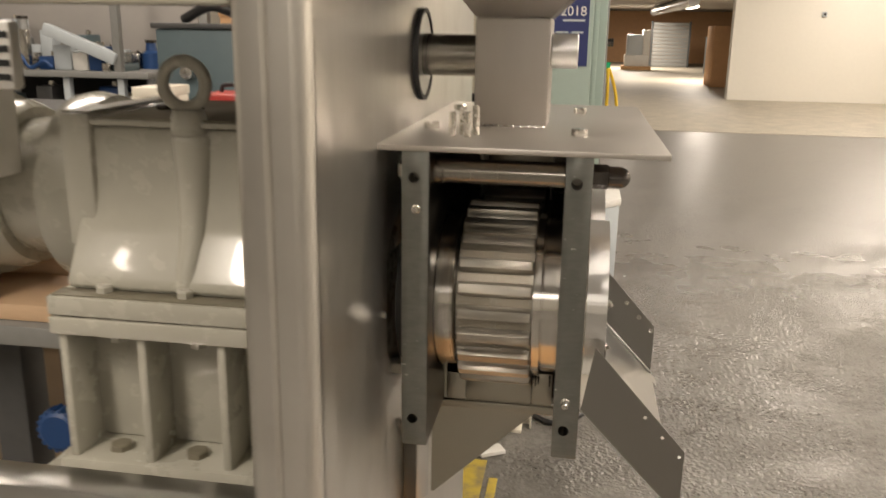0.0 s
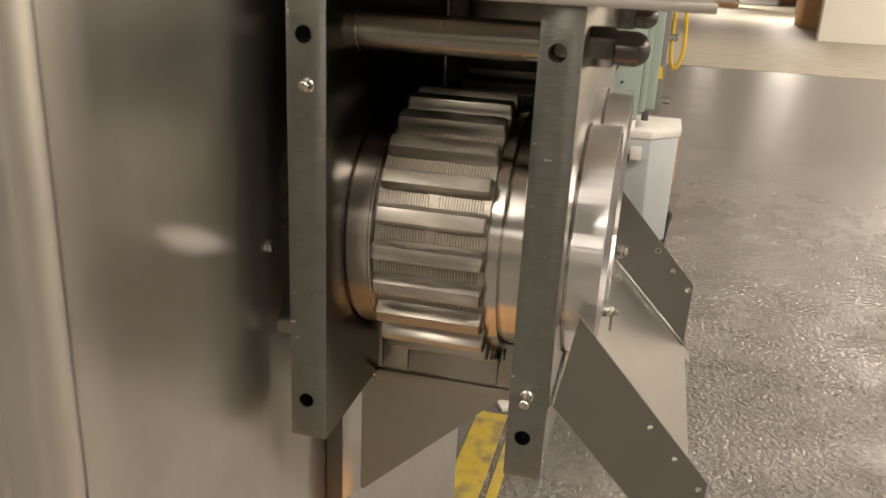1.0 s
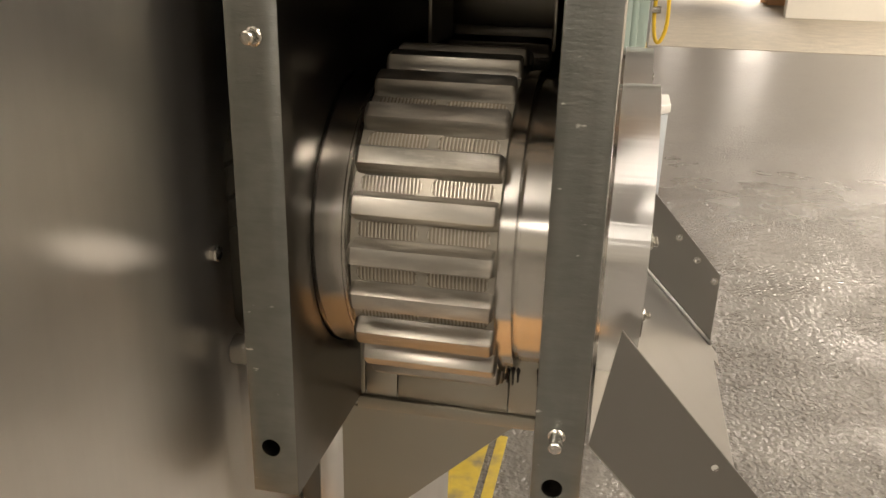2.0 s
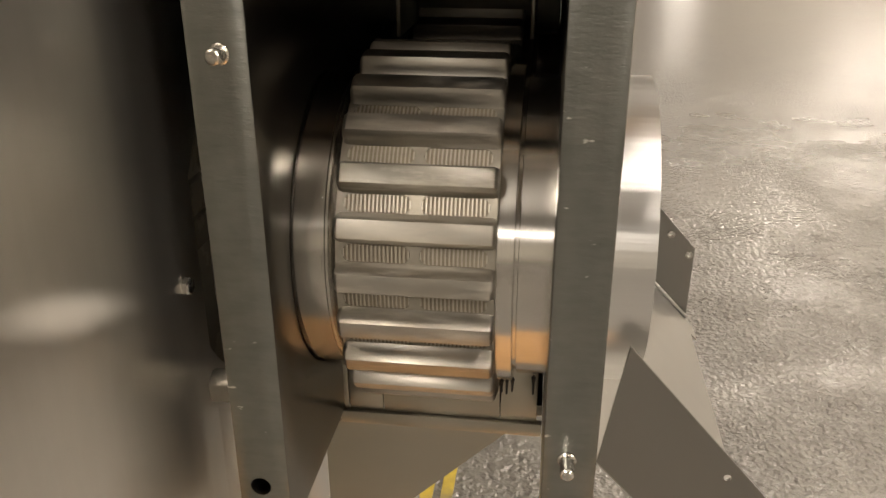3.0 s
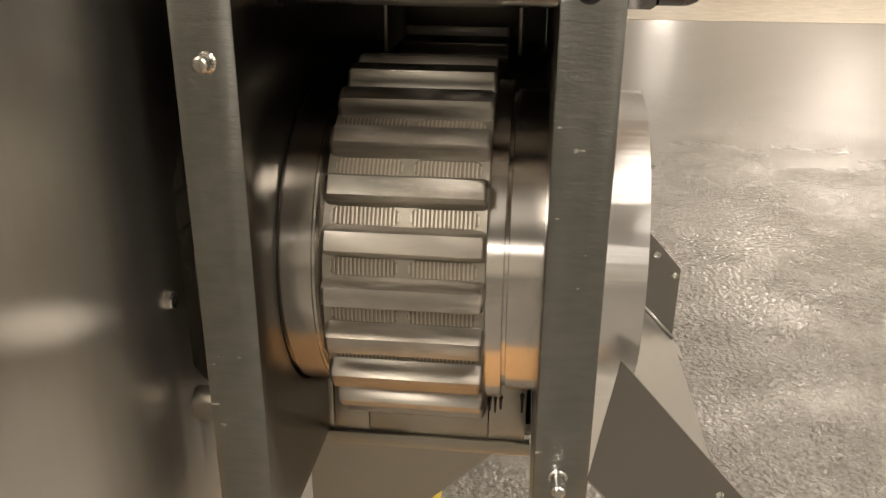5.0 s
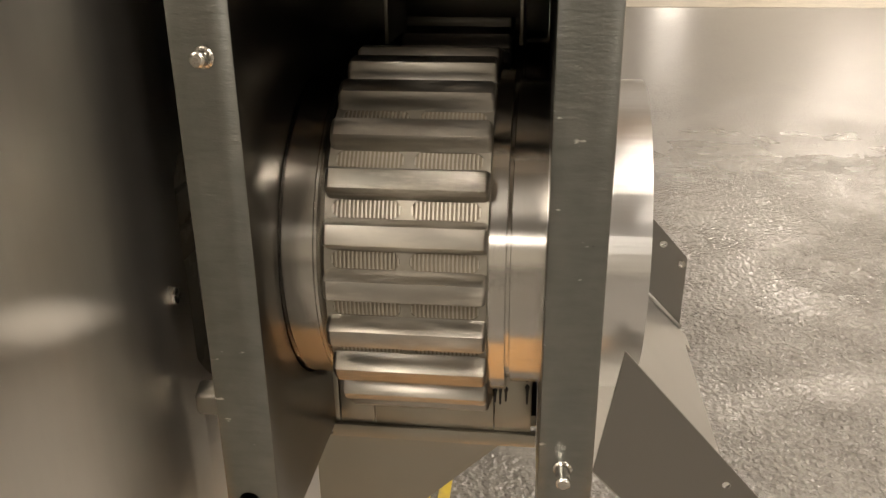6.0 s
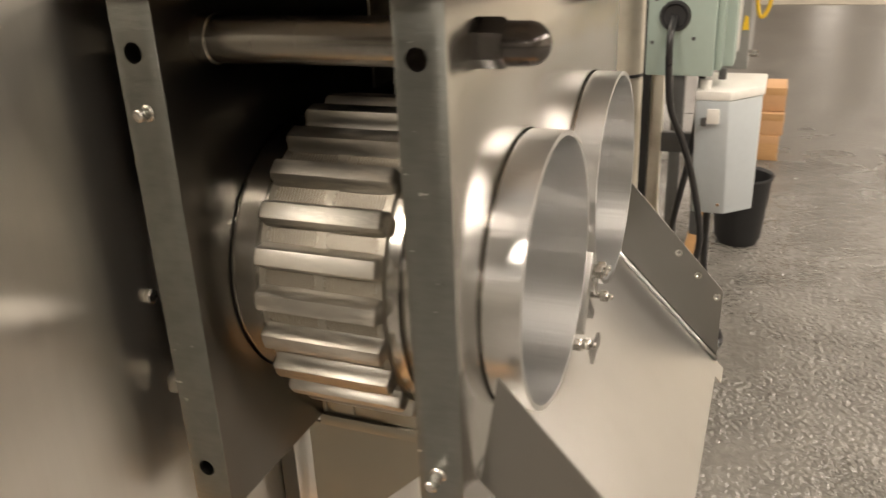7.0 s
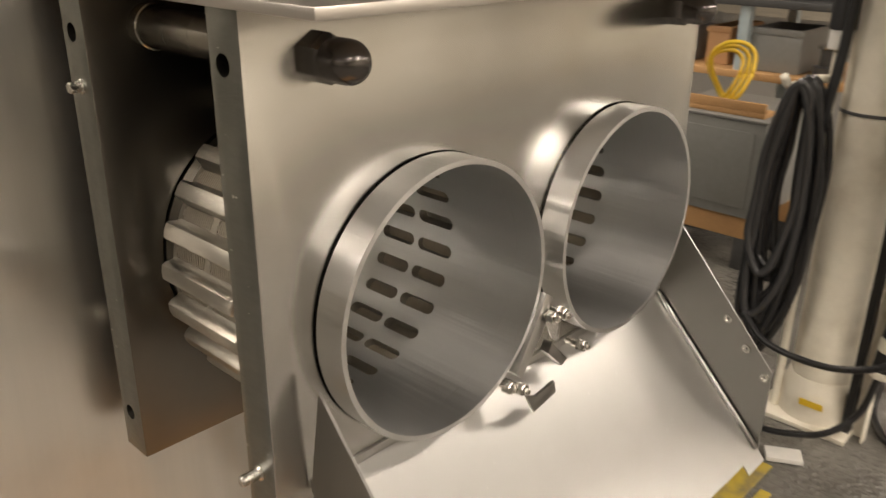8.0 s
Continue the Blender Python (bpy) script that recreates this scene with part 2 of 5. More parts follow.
# panel steel with the sheen over the dent painted in
M_SHEEN_PANEL = painted_sheen(mat("sheen_panel_steel", (0.73, 0.71, 0.67), 0.33, 1, 60, 0.07, 0.03, (1, 1, 0.04), 0.4, (0.45, 0.425, 0.38), 9, 0.03), 0.803, 1.238, 0.058, 0.011, 0.38)


def floor_material(name, color, light, relief):
    m = bpy.data.materials.new(name)
    m.use_nodes = True
    nt = m.node_tree
    n, l = nt.nodes, nt.links
    b = n["Principled BSDF"]
    tc = n.new("ShaderNodeTexCoord")
    fine = n.new("ShaderNodeTexNoise")
    fine.inputs["Scale"].default_value, fine.inputs["Detail"].default_value, fine.inputs["Roughness"].default_value = 26, 8, 0.7
    mid = n.new("ShaderNodeTexNoise")
    mid.inputs["Scale"].default_value, mid.inputs["Detail"].default_value = 3.2, 5
    big = n.new("ShaderNodeTexNoise")
    big.inputs["Scale"].default_value, big.inputs["Detail"].default_value = 0.5, 3
    for k in (fine, mid, big):
        l.new(tc.outputs["Object"], k.inputs["Vector"])
    r1 = n.new("ShaderNodeValToRGB")
    r1.color_ramp.elements[0].position, r1.color_ramp.elements[1].position = 0.36, 0.68
    r1.color_ramp.elements[0].color = (*[c * 0.80 for c in color], 1)
    r1.color_ramp.elements[1].color = (*[c * 1.15 for c in color], 1)
    l.new(fine.outputs[0], r1.inputs[0])
    r2 = n.new("ShaderNodeMapRange")
    r2.inputs[1].default_value, r2.inputs[2].default_value, r2.inputs[3].default_value, r2.inputs[4].default_value = 0.3, 0.7, 0.8, 1.2
    l.new(mid.outputs[0], r2.inputs[0])
    s = n.new("ShaderNodeVectorMath")
    s.operation = "SCALE"
    l.new(r1.outputs[0], s.inputs[0])
    l.new(r2.outputs[0], s.inputs["Scale"])
    l.new(s.outputs[0], b.inputs["Base Color"])
    rr = n.new("ShaderNodeMapRange")
    rr.inputs[1].default_value, rr.inputs[2].default_value = 0.3, 0.7
    rr.inputs[3].default_value, rr.inputs[4].default_value = light
    l.new(mid.outputs[0], rr.inputs[0])
    l.new(rr.outputs[0], b.inputs["Roughness"])
    peb = n.new("ShaderNodeTexNoise")
    peb.inputs["Scale"].default_value, peb.inputs["Detail"].default_value, peb.inputs["Roughness"].default_value = 52, 1.6, 0.5
    l.new(tc.outputs["Object"], peb.inputs["Vector"])
    bp = n.new("ShaderNodeBump")
    bp.inputs["Strength"].default_value, bp.inputs["Distance"].default_value = relief, 0.019
    l.new(peb.outputs[0], bp.inputs["Height"])
    patch = n.new("ShaderNodeMapRange")
    patch.inputs[1].default_value, patch.inputs[2].default_value = 0.40, 0.62
    patch.inputs[3].default_value, patch.inputs[4].default_value = relief * 0.45, relief * 1.4
    worn = n.new("ShaderNodeTexNoise")
    worn.inputs["Scale"].default_value, worn.inputs["Detail"].default_value = 1.7, 6
    l.new(tc.outputs["Object"], worn.inputs["Vector"])
    l.new(worn.outputs[0], patch.inputs[0])
    sep = n.new("ShaderNodeSeparateXYZ")
    l.new(tc.outputs["Object"], sep.inputs[0])
    edge = n.new("ShaderNodeMath")
    edge.operation = "MULTIPLY_ADD"
    l.new(worn.outputs[0], edge.inputs[0])
    edge.inputs[1].default_value = 3.0
    l.new(sep.outputs[1], edge.inputs[2])
    near = n.new("ShaderNodeMapRange")
    near.interpolation_type = "SMOOTHSTEP"
    near.inputs[1].default_value, near.inputs[2].default_value, near.inputs[3].default_value, near.inputs[4].default_value = 5.0, 10.0, 1.0, 0.22
    l.new(edge.outputs[0], near.inputs[0])
    both = n.new("ShaderNodeMath")
    both.operation = "MULTIPLY"
    l.new(patch.outputs[0], both.inputs[0])
    l.new(near.outputs[0], both.inputs[1])
    l.new(both.outputs[0], bp.inputs["Strength"])
    matt = n.new("ShaderNodeMath")      # the far part is duller
    matt.operation = "MULTIPLY_ADD"
    l.new(near.outputs[0], matt.inputs[0])
    matt.inputs[1].default_value, matt.inputs[2].default_value = -0.14, 0.14
    sum_r = n.new("ShaderNodeMath")
    sum_r.operation = "ADD"
    l.new(matt.outputs[0], sum_r.inputs[0])
    l.new(rr.outputs[0], sum_r.inputs[1])
    l.new(sum_r.outputs[0], b.inputs["Roughness"])
    l.new(bp.outputs[0], b.inputs["Normal"])
    return m


M_FLOOR = floor_material("sealed_grey_concrete", (0.158, 0.149, 0.134), (0.20, 0.26), 0.85)
M_FLOOR2 = floor_material("pale_concrete", (0.40, 0.36, 0.29), (0.40, 0.55), 0.2)

# ---- mesh helpers ----


def thing(name, label, category, group="", at=(0, 0, 0)):
    ob = new(name)
    ob.location = at
    ob.empty_display_size = 0.05
    return tagged(ob, label, category, group)


def part(name, bm, material, parent=None, label="", smooth=True):
    me = bpy.data.meshes.new(name)
    if smooth:
        for f in bm.faces:
            f.smooth = True
        for e in bm.edges:
            if len(e.link_faces) == 2 and e.calc_face_angle(0) > 0.6:
                e.smooth = False
    bm.to_mesh(me)
    bm.free()
    me.materials.append(material)
    ob = new(name, me)
    if parent:
        ob.parent = parent
        up, at = parent, Vector((0, 0, 0))
        while up:
            at += up.location
            up = up.parent
        ob.matrix_parent_inverse = Matrix.Translation(-at)
    if label:
        tagged(ob, label)
    return ob


def box(x0, x1, y0, y1, z0, z1, bev=0.0, seg=2, m=None):
    bm = bmesh.new()
    bmesh.ops.create_cube(bm, size=1, matrix=Matrix.Translation(((x0 + x1) / 2, (y0 + y1) / 2, (z0 + z1) / 2)) @ Matrix.Diagonal((x1 - x0, y1 - y0, z1 - z0, 1)))
    if bev:
        bmesh.ops.bevel(bm, geom=bm.edges[:], offset=bev, segments=seg, profile=0.5, affect="EDGES")
    if m is not None:
        bm.transform(m)
    return bm


def prism(pts, axis, a, b, bev=0.0):
    """A polygon swept along an axis. For 'x' pts are (y, z), for 'y' (x, z), for 'z' (x, y)."""
    bm = bmesh.new()
    put = {"x": lambda p, s: (s, p[0], p[1]), "y": lambda p, s: (p[0], s, p[1]), "z": lambda p, s: (p[0], p[1], s)}[axis]
    lo = [bm.verts.new(put(p, a)) for p in pts]
    hi = [bm.verts.new(put(p, b)) for p in pts]
    bm.faces.new(lo)
    bm.faces.new(hi[::-1])
    for i in range(len(pts)):
        j = (i + 1) % len(pts)
        bm.faces.new((lo[i], hi[i], hi[j], lo[j]))
    bmesh.ops.recalc_face_normals(bm, faces=bm.faces)
    if bev:
        bmesh.ops.bevel(bm, geom=bm.edges[:], offset=bev, segments=2, profile=0.5, affect="EDGES")
    return bm


AXES = {"x": Matrix.Rotation(radians(90), 4, "Y"), "y": Matrix.Rotation(radians(-90), 4, "X"), "z": Matrix.Identity(4)}


def lathe(profile, at, axis="x", n=48, closed=False):
    """Turned shape: profile of (distance along the axis, radius)."""
    bm = bmesh.new()
    rings = []
    for d, r in profile:
        if r < 1e-6:
            rings.append([bm.verts.new((0, 0, d))])
        else:
            rings.append([bm.verts.new((r * math.cos(2 * math.pi * k / n), r * math.sin(2 * math.pi * k / n), d)) for k in range(n)])
    pairs = list(zip(rings, rings[1:])) + ([(rings[-1], rings[0])] if closed else [])
    for p, q in pairs:
        for k in range(n):
            j = (k + 1) % n
            if len(p) == 1 and len(q) == 1:
                continue
            if len(p) == 1:
                bm.faces.new((p[0], q[k], q[j]))
            elif len(q) == 1:
                bm.faces.new((p[k], p[j], q[0]))
            else:
                bm.faces.new((p[k], p[j], q[j], q[k]))
    bmesh.ops.recalc_face_normals(bm, faces=bm.faces)
    bm.transform(Matrix.Translation(at) @ AXES[axis])
    return bm


def rod(at, axis, length, r, n=24, bev=0.001):
    return lathe([(0, 0), (0, r - bev), (bev, r), (length - bev, r), (length, r - bev), (length, 0)], at, axis, n)


def hexhead(at, axis, h, across, dome=0.0):
    """A hexagon head, with a dome on top where asked."""
    r = across / math.sqrt(3)
    bm = lathe([(0, 0), (0, r), (h * 0.85, r), (h, r * 0.86), (h, 0)], at, axis, 6)
    if dome:
        rr = across * 0.5
        prof = [(h, rr)] + [(h + (dome - rr) + rr * math.sin(a), rr * math.cos(a)) for a in [i * math.pi / 16 for i in range(0, 8)]] + [(h + dome, 0)]
        b2 = lathe([(h, 0)] + prof, at, axis, 24)
        me = bpy.data.meshes.new("tmp")
        b2.to_mesh(me)
        b2.free()
        bm.from_mesh(me)
        bpy.data.meshes.remove(me)
    return bm


def join(*bms):
    out = bms[0]
    for b in bms[1:]:
        me = bpy.data.meshes.new("tmp")
        b.to_mesh(me)
        b.free()
        out.from_mesh(me)
        bpy.data.meshes.remove(me)
    return out


def cut(bm, *cutters):
    """bm with the cutters taken out of it."""
    obs = []
    for b in (bm, join(*cutters)):
        me = bpy.data.meshes.new("tmp")
        b.to_mesh(me)
        b.free()
        obs.append(new("tmp", me))
    md = obs[0].modifiers.new("cut", "BOOLEAN")
    md.operation, md.object, md.solver = "DIFFERENCE", obs[1], "EXACT"
    dg = bpy.context.evaluated_depsgraph_get()
    dg.update()
    me = bpy.data.meshes.new_from_object(obs[0].evaluated_get(dg))
    out = bmesh.new()
    out.from_mesh(me)
    for o in obs:
        d = o.data
        bpy.data.objects.remove(o)
        bpy.data.meshes.remove(d)
    bpy.data.meshes.remove(me)
    return out


def sweep(points, r, n=10, steps=8):
    """A round cable through the points."""
    p = [Vector(q) for q in points]
    p = [p[0] * 2 - p[1]] + p + [p[-1] * 2 - p[-2]]
    line = []
    for i in range(1, len(p) - 2):
        for s in range(steps):
            t = s / steps
            a, b, c, d = p[i - 1], p[i], p[i + 1], p[i + 2]
            line.append(0.5 * (2 * b + (c - a) * t + (2 * a - 5 * b + 4 * c - d) * t * t + (3 * b - a - 3 * c + d) * t ** 3))
    line.append(p[-2])
    bm = bmesh.new()
    rings = []
    side = None
    for i, q in enumerate(line):
        d = (line[min(i + 1, len(line) - 1)] - line[max(i - 1, 0)]).normalized()
        if side is None:
            side = d.orthogonal().normalized()
        side = (side - d * side.dot(d)).normalized()
        up = d.cross(side)
        rings.append([bm.verts.new(q + r * (math.cos(2 * math.pi * k / n) * side + math.sin(2 * math.pi * k / n) * up)) for k in range(n)])
    for u, v in zip(rings, rings[1:]):
        for k in range(n):
            j = (k + 1) % n
            bm.faces.new((u[k], u[j], v[j], v[k]))
    bm.faces.new(rings[0][::-1])
    bm.faces.new(rings[-1])
    return bm


def setting(name, bm, material, label, category):
    ob = part(name, bm, material, None, "", False)
    return tagged(ob, label, category, kind="structure")


# ---- the hall ----
setting("floor", box(-9, 9.4, -14, 52, -0.2, 0), M_FLOOR, "worn dark grey sealed concrete floor of the hall", "floor")
setting("floor_pale_zone", box(-8.8, 9.2, 13.9, 51.8, 0, 0.006), M_FLOOR2, "pale bare concrete floor beyond the grey coat", "floor")
setting("wall_west", box(-9.2, -9, -14, 52, -0.2, HALL_Z), M_WHITEWALL, "plain pale painted hall wall", "wall")
setting("wall_east", box(9.4, 9.6, -14, 52, -0.2, HALL_Z), M_TANWALL, "plain pale tan painted hall wall", "wall")
setting("wall_south", box(-9.2, 9.6, -14.2, -14, -0.2, HALL_Z), M_WHITEWALL, "plain pale painted hall wall", "wall")
setting("wall_north", box(-9.2, 9.6, 52, 52.2, -0.2, HALL_Z), M_BROWN, "brown painted end wall far off", "wall")
setting("ceiling", box(-9.2, 9.6, -14.2, 52.2, HALL_Z, HALL_Z + 0.2), M_CEIL, "dim grey hall ceiling", "ceiling")
setting("partition_white", box(3.46, 9.39, 21.0, 21.3, 0.006, HALL_Z - 0.002, 0.008), M_WHITEWALL, "white painted partition wall across the hall", "wall")
setting("ceiling_passage", box(-8.99, 9.39, 24.0, 51.9, 2.62, 2.75), M_CEIL, "low dim ceiling over the far passage", "ceiling")
setting("beam_passage", box(-8.99, 9.39, 23.7, 24.0, 2.55, HALL_Z - 0.002), M_BROWN, "brown painted beam over the passage", "beam")
setting("wall_passage", box(-8.9, 1.1, 43.0, 43.3, 0.006, 2.619), M_BROWN, "brown painted wall beside the passage", "wall")
setting("wall_passage_end", box(1.1, 9.39, 46.0, 46.3, 0.006, 2.619), M_CARD, "tan painted wall at the end of the passage", "wall")
for lx, ly, lw in LAMPS:
    lamp = thing("ceiling_light", "long white fluorescent ceiling light, switched on", "lamp", "ceiling lights", (lx, ly, HALL_Z))
    part("housing", box(lx - 0.17, lx + 0.17, ly - 1.2, ly + 1.2, HALL_Z - 0.19, HALL_Z - 0.001, 0.01), M_WHITE, lamp)

# ---- the pelletising head ----
Y0, Y1 = 0.897, 1.405          # front and back of the side plates
Z0, Z1 = 1.032, 1.406
DY, DZ = (1.0375, 1.2685), 1.198   # drum axes
head = thing("pellet_head", "ground steel side plates joined by tie rods, open gear rollers between", "machine", at=(-0.1, 1.15, 1.032))


def side_plate(x0, x1, holes):
    cuts = [lathe([(x0 - 0.01, 0), (x0 - 0.01, 0.1038), (x1 + 0.01, 0.1038), (x1 + 0.01, 0)], (0, y, DZ), "x", 72) for y in DY]
    cuts += [rod(((x0 + x1) / 2 - 0.002, Y0 - 0.005, z), "y", 0.03, 0.0066) for z in holes]
    return cut(box(x0, x1, Y0, Y1, Z0, Z1, 0.0012), *cuts)


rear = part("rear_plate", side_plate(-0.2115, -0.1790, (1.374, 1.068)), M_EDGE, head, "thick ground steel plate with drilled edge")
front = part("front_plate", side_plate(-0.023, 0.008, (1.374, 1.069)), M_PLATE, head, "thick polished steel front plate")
plate_mid = {"rear_plate": -0.19525, "front_plate": -0.0075}
for plate in (rear, front):
    plate.data.materials.append(M_SAWN)
    plate.data.materials.append(M_EDGE)
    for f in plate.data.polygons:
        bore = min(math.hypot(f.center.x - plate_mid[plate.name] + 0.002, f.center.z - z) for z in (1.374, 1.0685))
        # bores and the front plate's inner face get the shade-darkened steel
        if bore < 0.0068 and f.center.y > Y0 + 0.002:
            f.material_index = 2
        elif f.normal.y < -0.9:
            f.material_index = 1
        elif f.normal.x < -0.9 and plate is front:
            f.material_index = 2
for y in (0.945, 1.345):
    part("tie_rod", rod((-0.180, y, 1.376), "x", 0.159, 0.0150), M_ROD, head)
    part("rod_collar", rod((-0.180, y, 1.376), "x", 0.012, 0.0165), M_ROD, head)
    part("dome_nut", hexhead((0.008, y, 1.376), "x", 0.019, 0.0255, 0.025), M_DARKBOLT, head, "dark oiled steel dome nut")
    part("hex_bolt", hexhead((-0.2115, y, 1.376), "x", -0.013, 0.026), M_BOLT, head)
    part("hex_bolt", hexhead((-0.2115, 0.9145 if y < 1 else y, 1.130), "x", -0.016, 0.020), M_ROD, head)
for x, z, ln in ((-0.194, 1.337, 0.010), (-0.009, 1.107, 0.015)):
    part("edge_pin", rod((x, Y0 - ln, z), "y", ln + 0.002, 0.0040, 16), M_BOLT, head)
    part("pin_washer", rod((x, Y0 - 0.002, z), "y", 0.003, 0.0056, 16), M_BOLT, head)
# trough under the rollers: three pieces, a ledge and the gusset below
for x0, x1, zt in ((-0.1815, -0.1752, 1.088), (-0.1744, -0.1478, 1.074), (-0.1470, -0.0560, 1.064), (-0.0552, -0.0275, 1.082)):
    part("trough_front", box(x0, x1, 1.037, 1.041, 1.0335, zt, 0.0006), M_TROUGH, head)
part("trough_floor", box(-0.1815, -0.0235, 1.0415, 1.395, 1.036, 1.046, 0.0008), M_TROUGH, head)
part("trough_ledge", box(-0.1815, -0.0235, 1.034, 1.0410, 1.022, 1.0330, 0.0008), M_TROUGH, head)
part("gusset_plate", prism([(-0.196, 1.0215), (-0.050, 1.0215), (-0.192, 0.884), (-0.196, 0.884)], "y", 1.037, 1.040), M_TROUGH, head, "triangular sheet steel gusset")
flange = part("gusset_flange", prism([(-0.218, 1.041), (-0.205, 1.064), (-0.207, 1.0655), (-0.220, 1.0425)], "z", 0.86, 1.002, 0.0005), M_SHEET, head, "bolted sheet steel flange")
for z in (0.915, 0.966):
    part("hex_bolt", hexhead((-0.2125, 1.0525, z), "x", 0.008, 0.016), M_DARKBOLT, flange)
part("bracket_leg", box(-0.2395, -0.2160, 1.046, 1.062, 0.85, 0.985, 0.002), M_EDGE, head)
# added sheet that keeps light from entering between the plates at the back
part("rear_cover", box(-0.1798, -0.0232, 1.3995, 1.4035, 1.034, 1.405, 0.0005), M_TROUGH, head, "dark steel sheet added to close the back")


def die_roller(y):
    """A hollow toothed roller: slotted drum, smooth collars, end ring and teeth."""
    roller = thing("die_roller", "hollow steel gear roller with slotted grooves, dusted with meal", "roller", "meshing rollers", (-0.1, y, DZ))
    prof = [(-0.226, 0.0991), (-0.226, 0.1015), (-0.1790, 0.1015), (-0.1785, 0.1000), (-0.1765, 0.1000), (-0.176, 0.1025), (-0.1585, 0.1025), (-0.158, 0.1012),
            (-0.1565, 0.1012), (-0.1490, 0.1120), (-0.0555, 0.1120), (-0.0550, 0.1085), (-0.0455, 0.1085), (-0.045, 0.1005), (-0.043, 0.1005), (-0.0425, 0.1030), (-0.018, 0.1030), (-0.0175, 0.1020), (0.0105, 0.1020), (0.0105, 0.0991)]
    drum = lathe(prof, (0, y, DZ), "x", 116, True)
    cutters = []
    for k in range(TEETH):
        a = 2 * math.pi * (k + 0.5) / TEETH + PHASE[y]
        for c in SLOTS:
            b = prism(stadium(SLOT_HALF, SLOT_R), "z", 0.09, 0.12)
            b.transform(Matrix.Translation((c, y, DZ)) @ Matrix.Rotation(a, 4, "X"))
            cutters.append(b)
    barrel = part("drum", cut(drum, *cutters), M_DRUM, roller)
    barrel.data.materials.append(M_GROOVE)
    barrel.data.materials.append(M_RING)
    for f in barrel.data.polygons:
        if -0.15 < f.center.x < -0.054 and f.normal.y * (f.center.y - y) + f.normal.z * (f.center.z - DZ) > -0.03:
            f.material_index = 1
        elif f.normal.y * (f.center.y - y) + f.normal.z * (f.center.z - DZ) < -0.03:
            f.material_index = 2
    part("back_disc", rod((-0.228, y, DZ), "x", 0.004, 0.0983, 64), M_RING, roller)
    # added black sleeve: stands for the dark gap between panel and plate
    part("shaft_seal", lathe([(-0.2265, 0.0990), (-0.2265, 0.1085), (-0.2150, 0.1085), (-0.2150, 0.1020)], (0, y, DZ), "x", 64), M_BLACK, roller, "black sleeve added for the dark gap behind the plate")
    ring = part("end_ring", lathe([(0.01055, 0.0991), (0.01055, 0.1030), (0.0355, 0.1030), (0.0355, 0.0991)], (0, y, DZ), "x", 116, True), M_RING, roller, "bright turned aluminium end ring")
    part("rim", lathe([(0.0357, 0.0994), (0.0357, 0.1028), (0.0370, 0.1032), (0.0384, 0.1024), (0.0384, 0.1006), (0.0370, 0.0993)], (0, y, DZ), "x", 96, True), M_RIM, ring, "shiny rounded rim")
    return roller


def stadium(half, r):
    right = [(half + r * math.cos(t), r * math.sin(t)) for t in [(-90 + 18 * i) * math.pi / 180 for i in range(11)]]
    return right + [(-u, -v) for u, v in right]


TEETH = 24
PITCH = 2 * math.pi / TEETH
SLOTS, SLOT_HALF, SLOT_R = (-0.1250, -0.0795), 0.0146, 0.0055
PHASE = {DY[0]: radians(71.9)}              # where one tooth of the near roller stands
PHASE[DY[1]] = radians(90) - ((radians(161.9) % PITCH) + PITCH / 2)
rollers = [die_roller(y) for y in DY]


def tooth_mesh():
    """One gear tooth, its foot at radius 0.1115, with worn rounded ends."""
    flank = [(-0.0092, 0.1115), (-0.0081, 0.1135), (-0.0075, 0.1165), (-0.0070, 0.1205), (-0.0056, 0.1230), (0.0, 0.1238), (0.0056, 0.1230), (0.0070, 0.1205), (0.0075, 0.1165), (0.0081, 0.1135), (0.0092, 0.1115)]
    bm = bmesh.new()
    rows = []
    for x, wide, drop in ((-0.1488, 0.72, 0.006), (-0.1478, 0.90, 0.0022), (-0.1455, 1.0, 0.0), (-0.0580, 1.0, 0.0), (-0.0562, 0.94, 0.0012), (-0.0556, 0.85, 0.003)):
        rows.append([bm.verts.new((x, u * wide, max(0.1115, v - drop * (v - 0.1115) / 0.012))) for u, v in flank])
    for p, q in zip(rows, rows[1:]):
        for i in range(len(flank) - 1):
            bm.faces.new((p[i], p[i + 1], q[i + 1], q[i]))
    bm.faces.new(rows[0][::-1])
    bm.faces.new(rows[-1])
    bmesh.ops.recalc_face_normals(bm, faces=bm.faces)
    for f in bm.faces:
        f.smooth = True
    for e in bm.edges:
        if len(e.link_faces) == 2 and e.calc_face_angle(0) > 0.7:
            e.smooth = False
    me = bpy.data.meshes.new("tooth")
    bm.to_mesh(me)
    bm.free()
    me.materials.append(M_TOOTH)
    return me


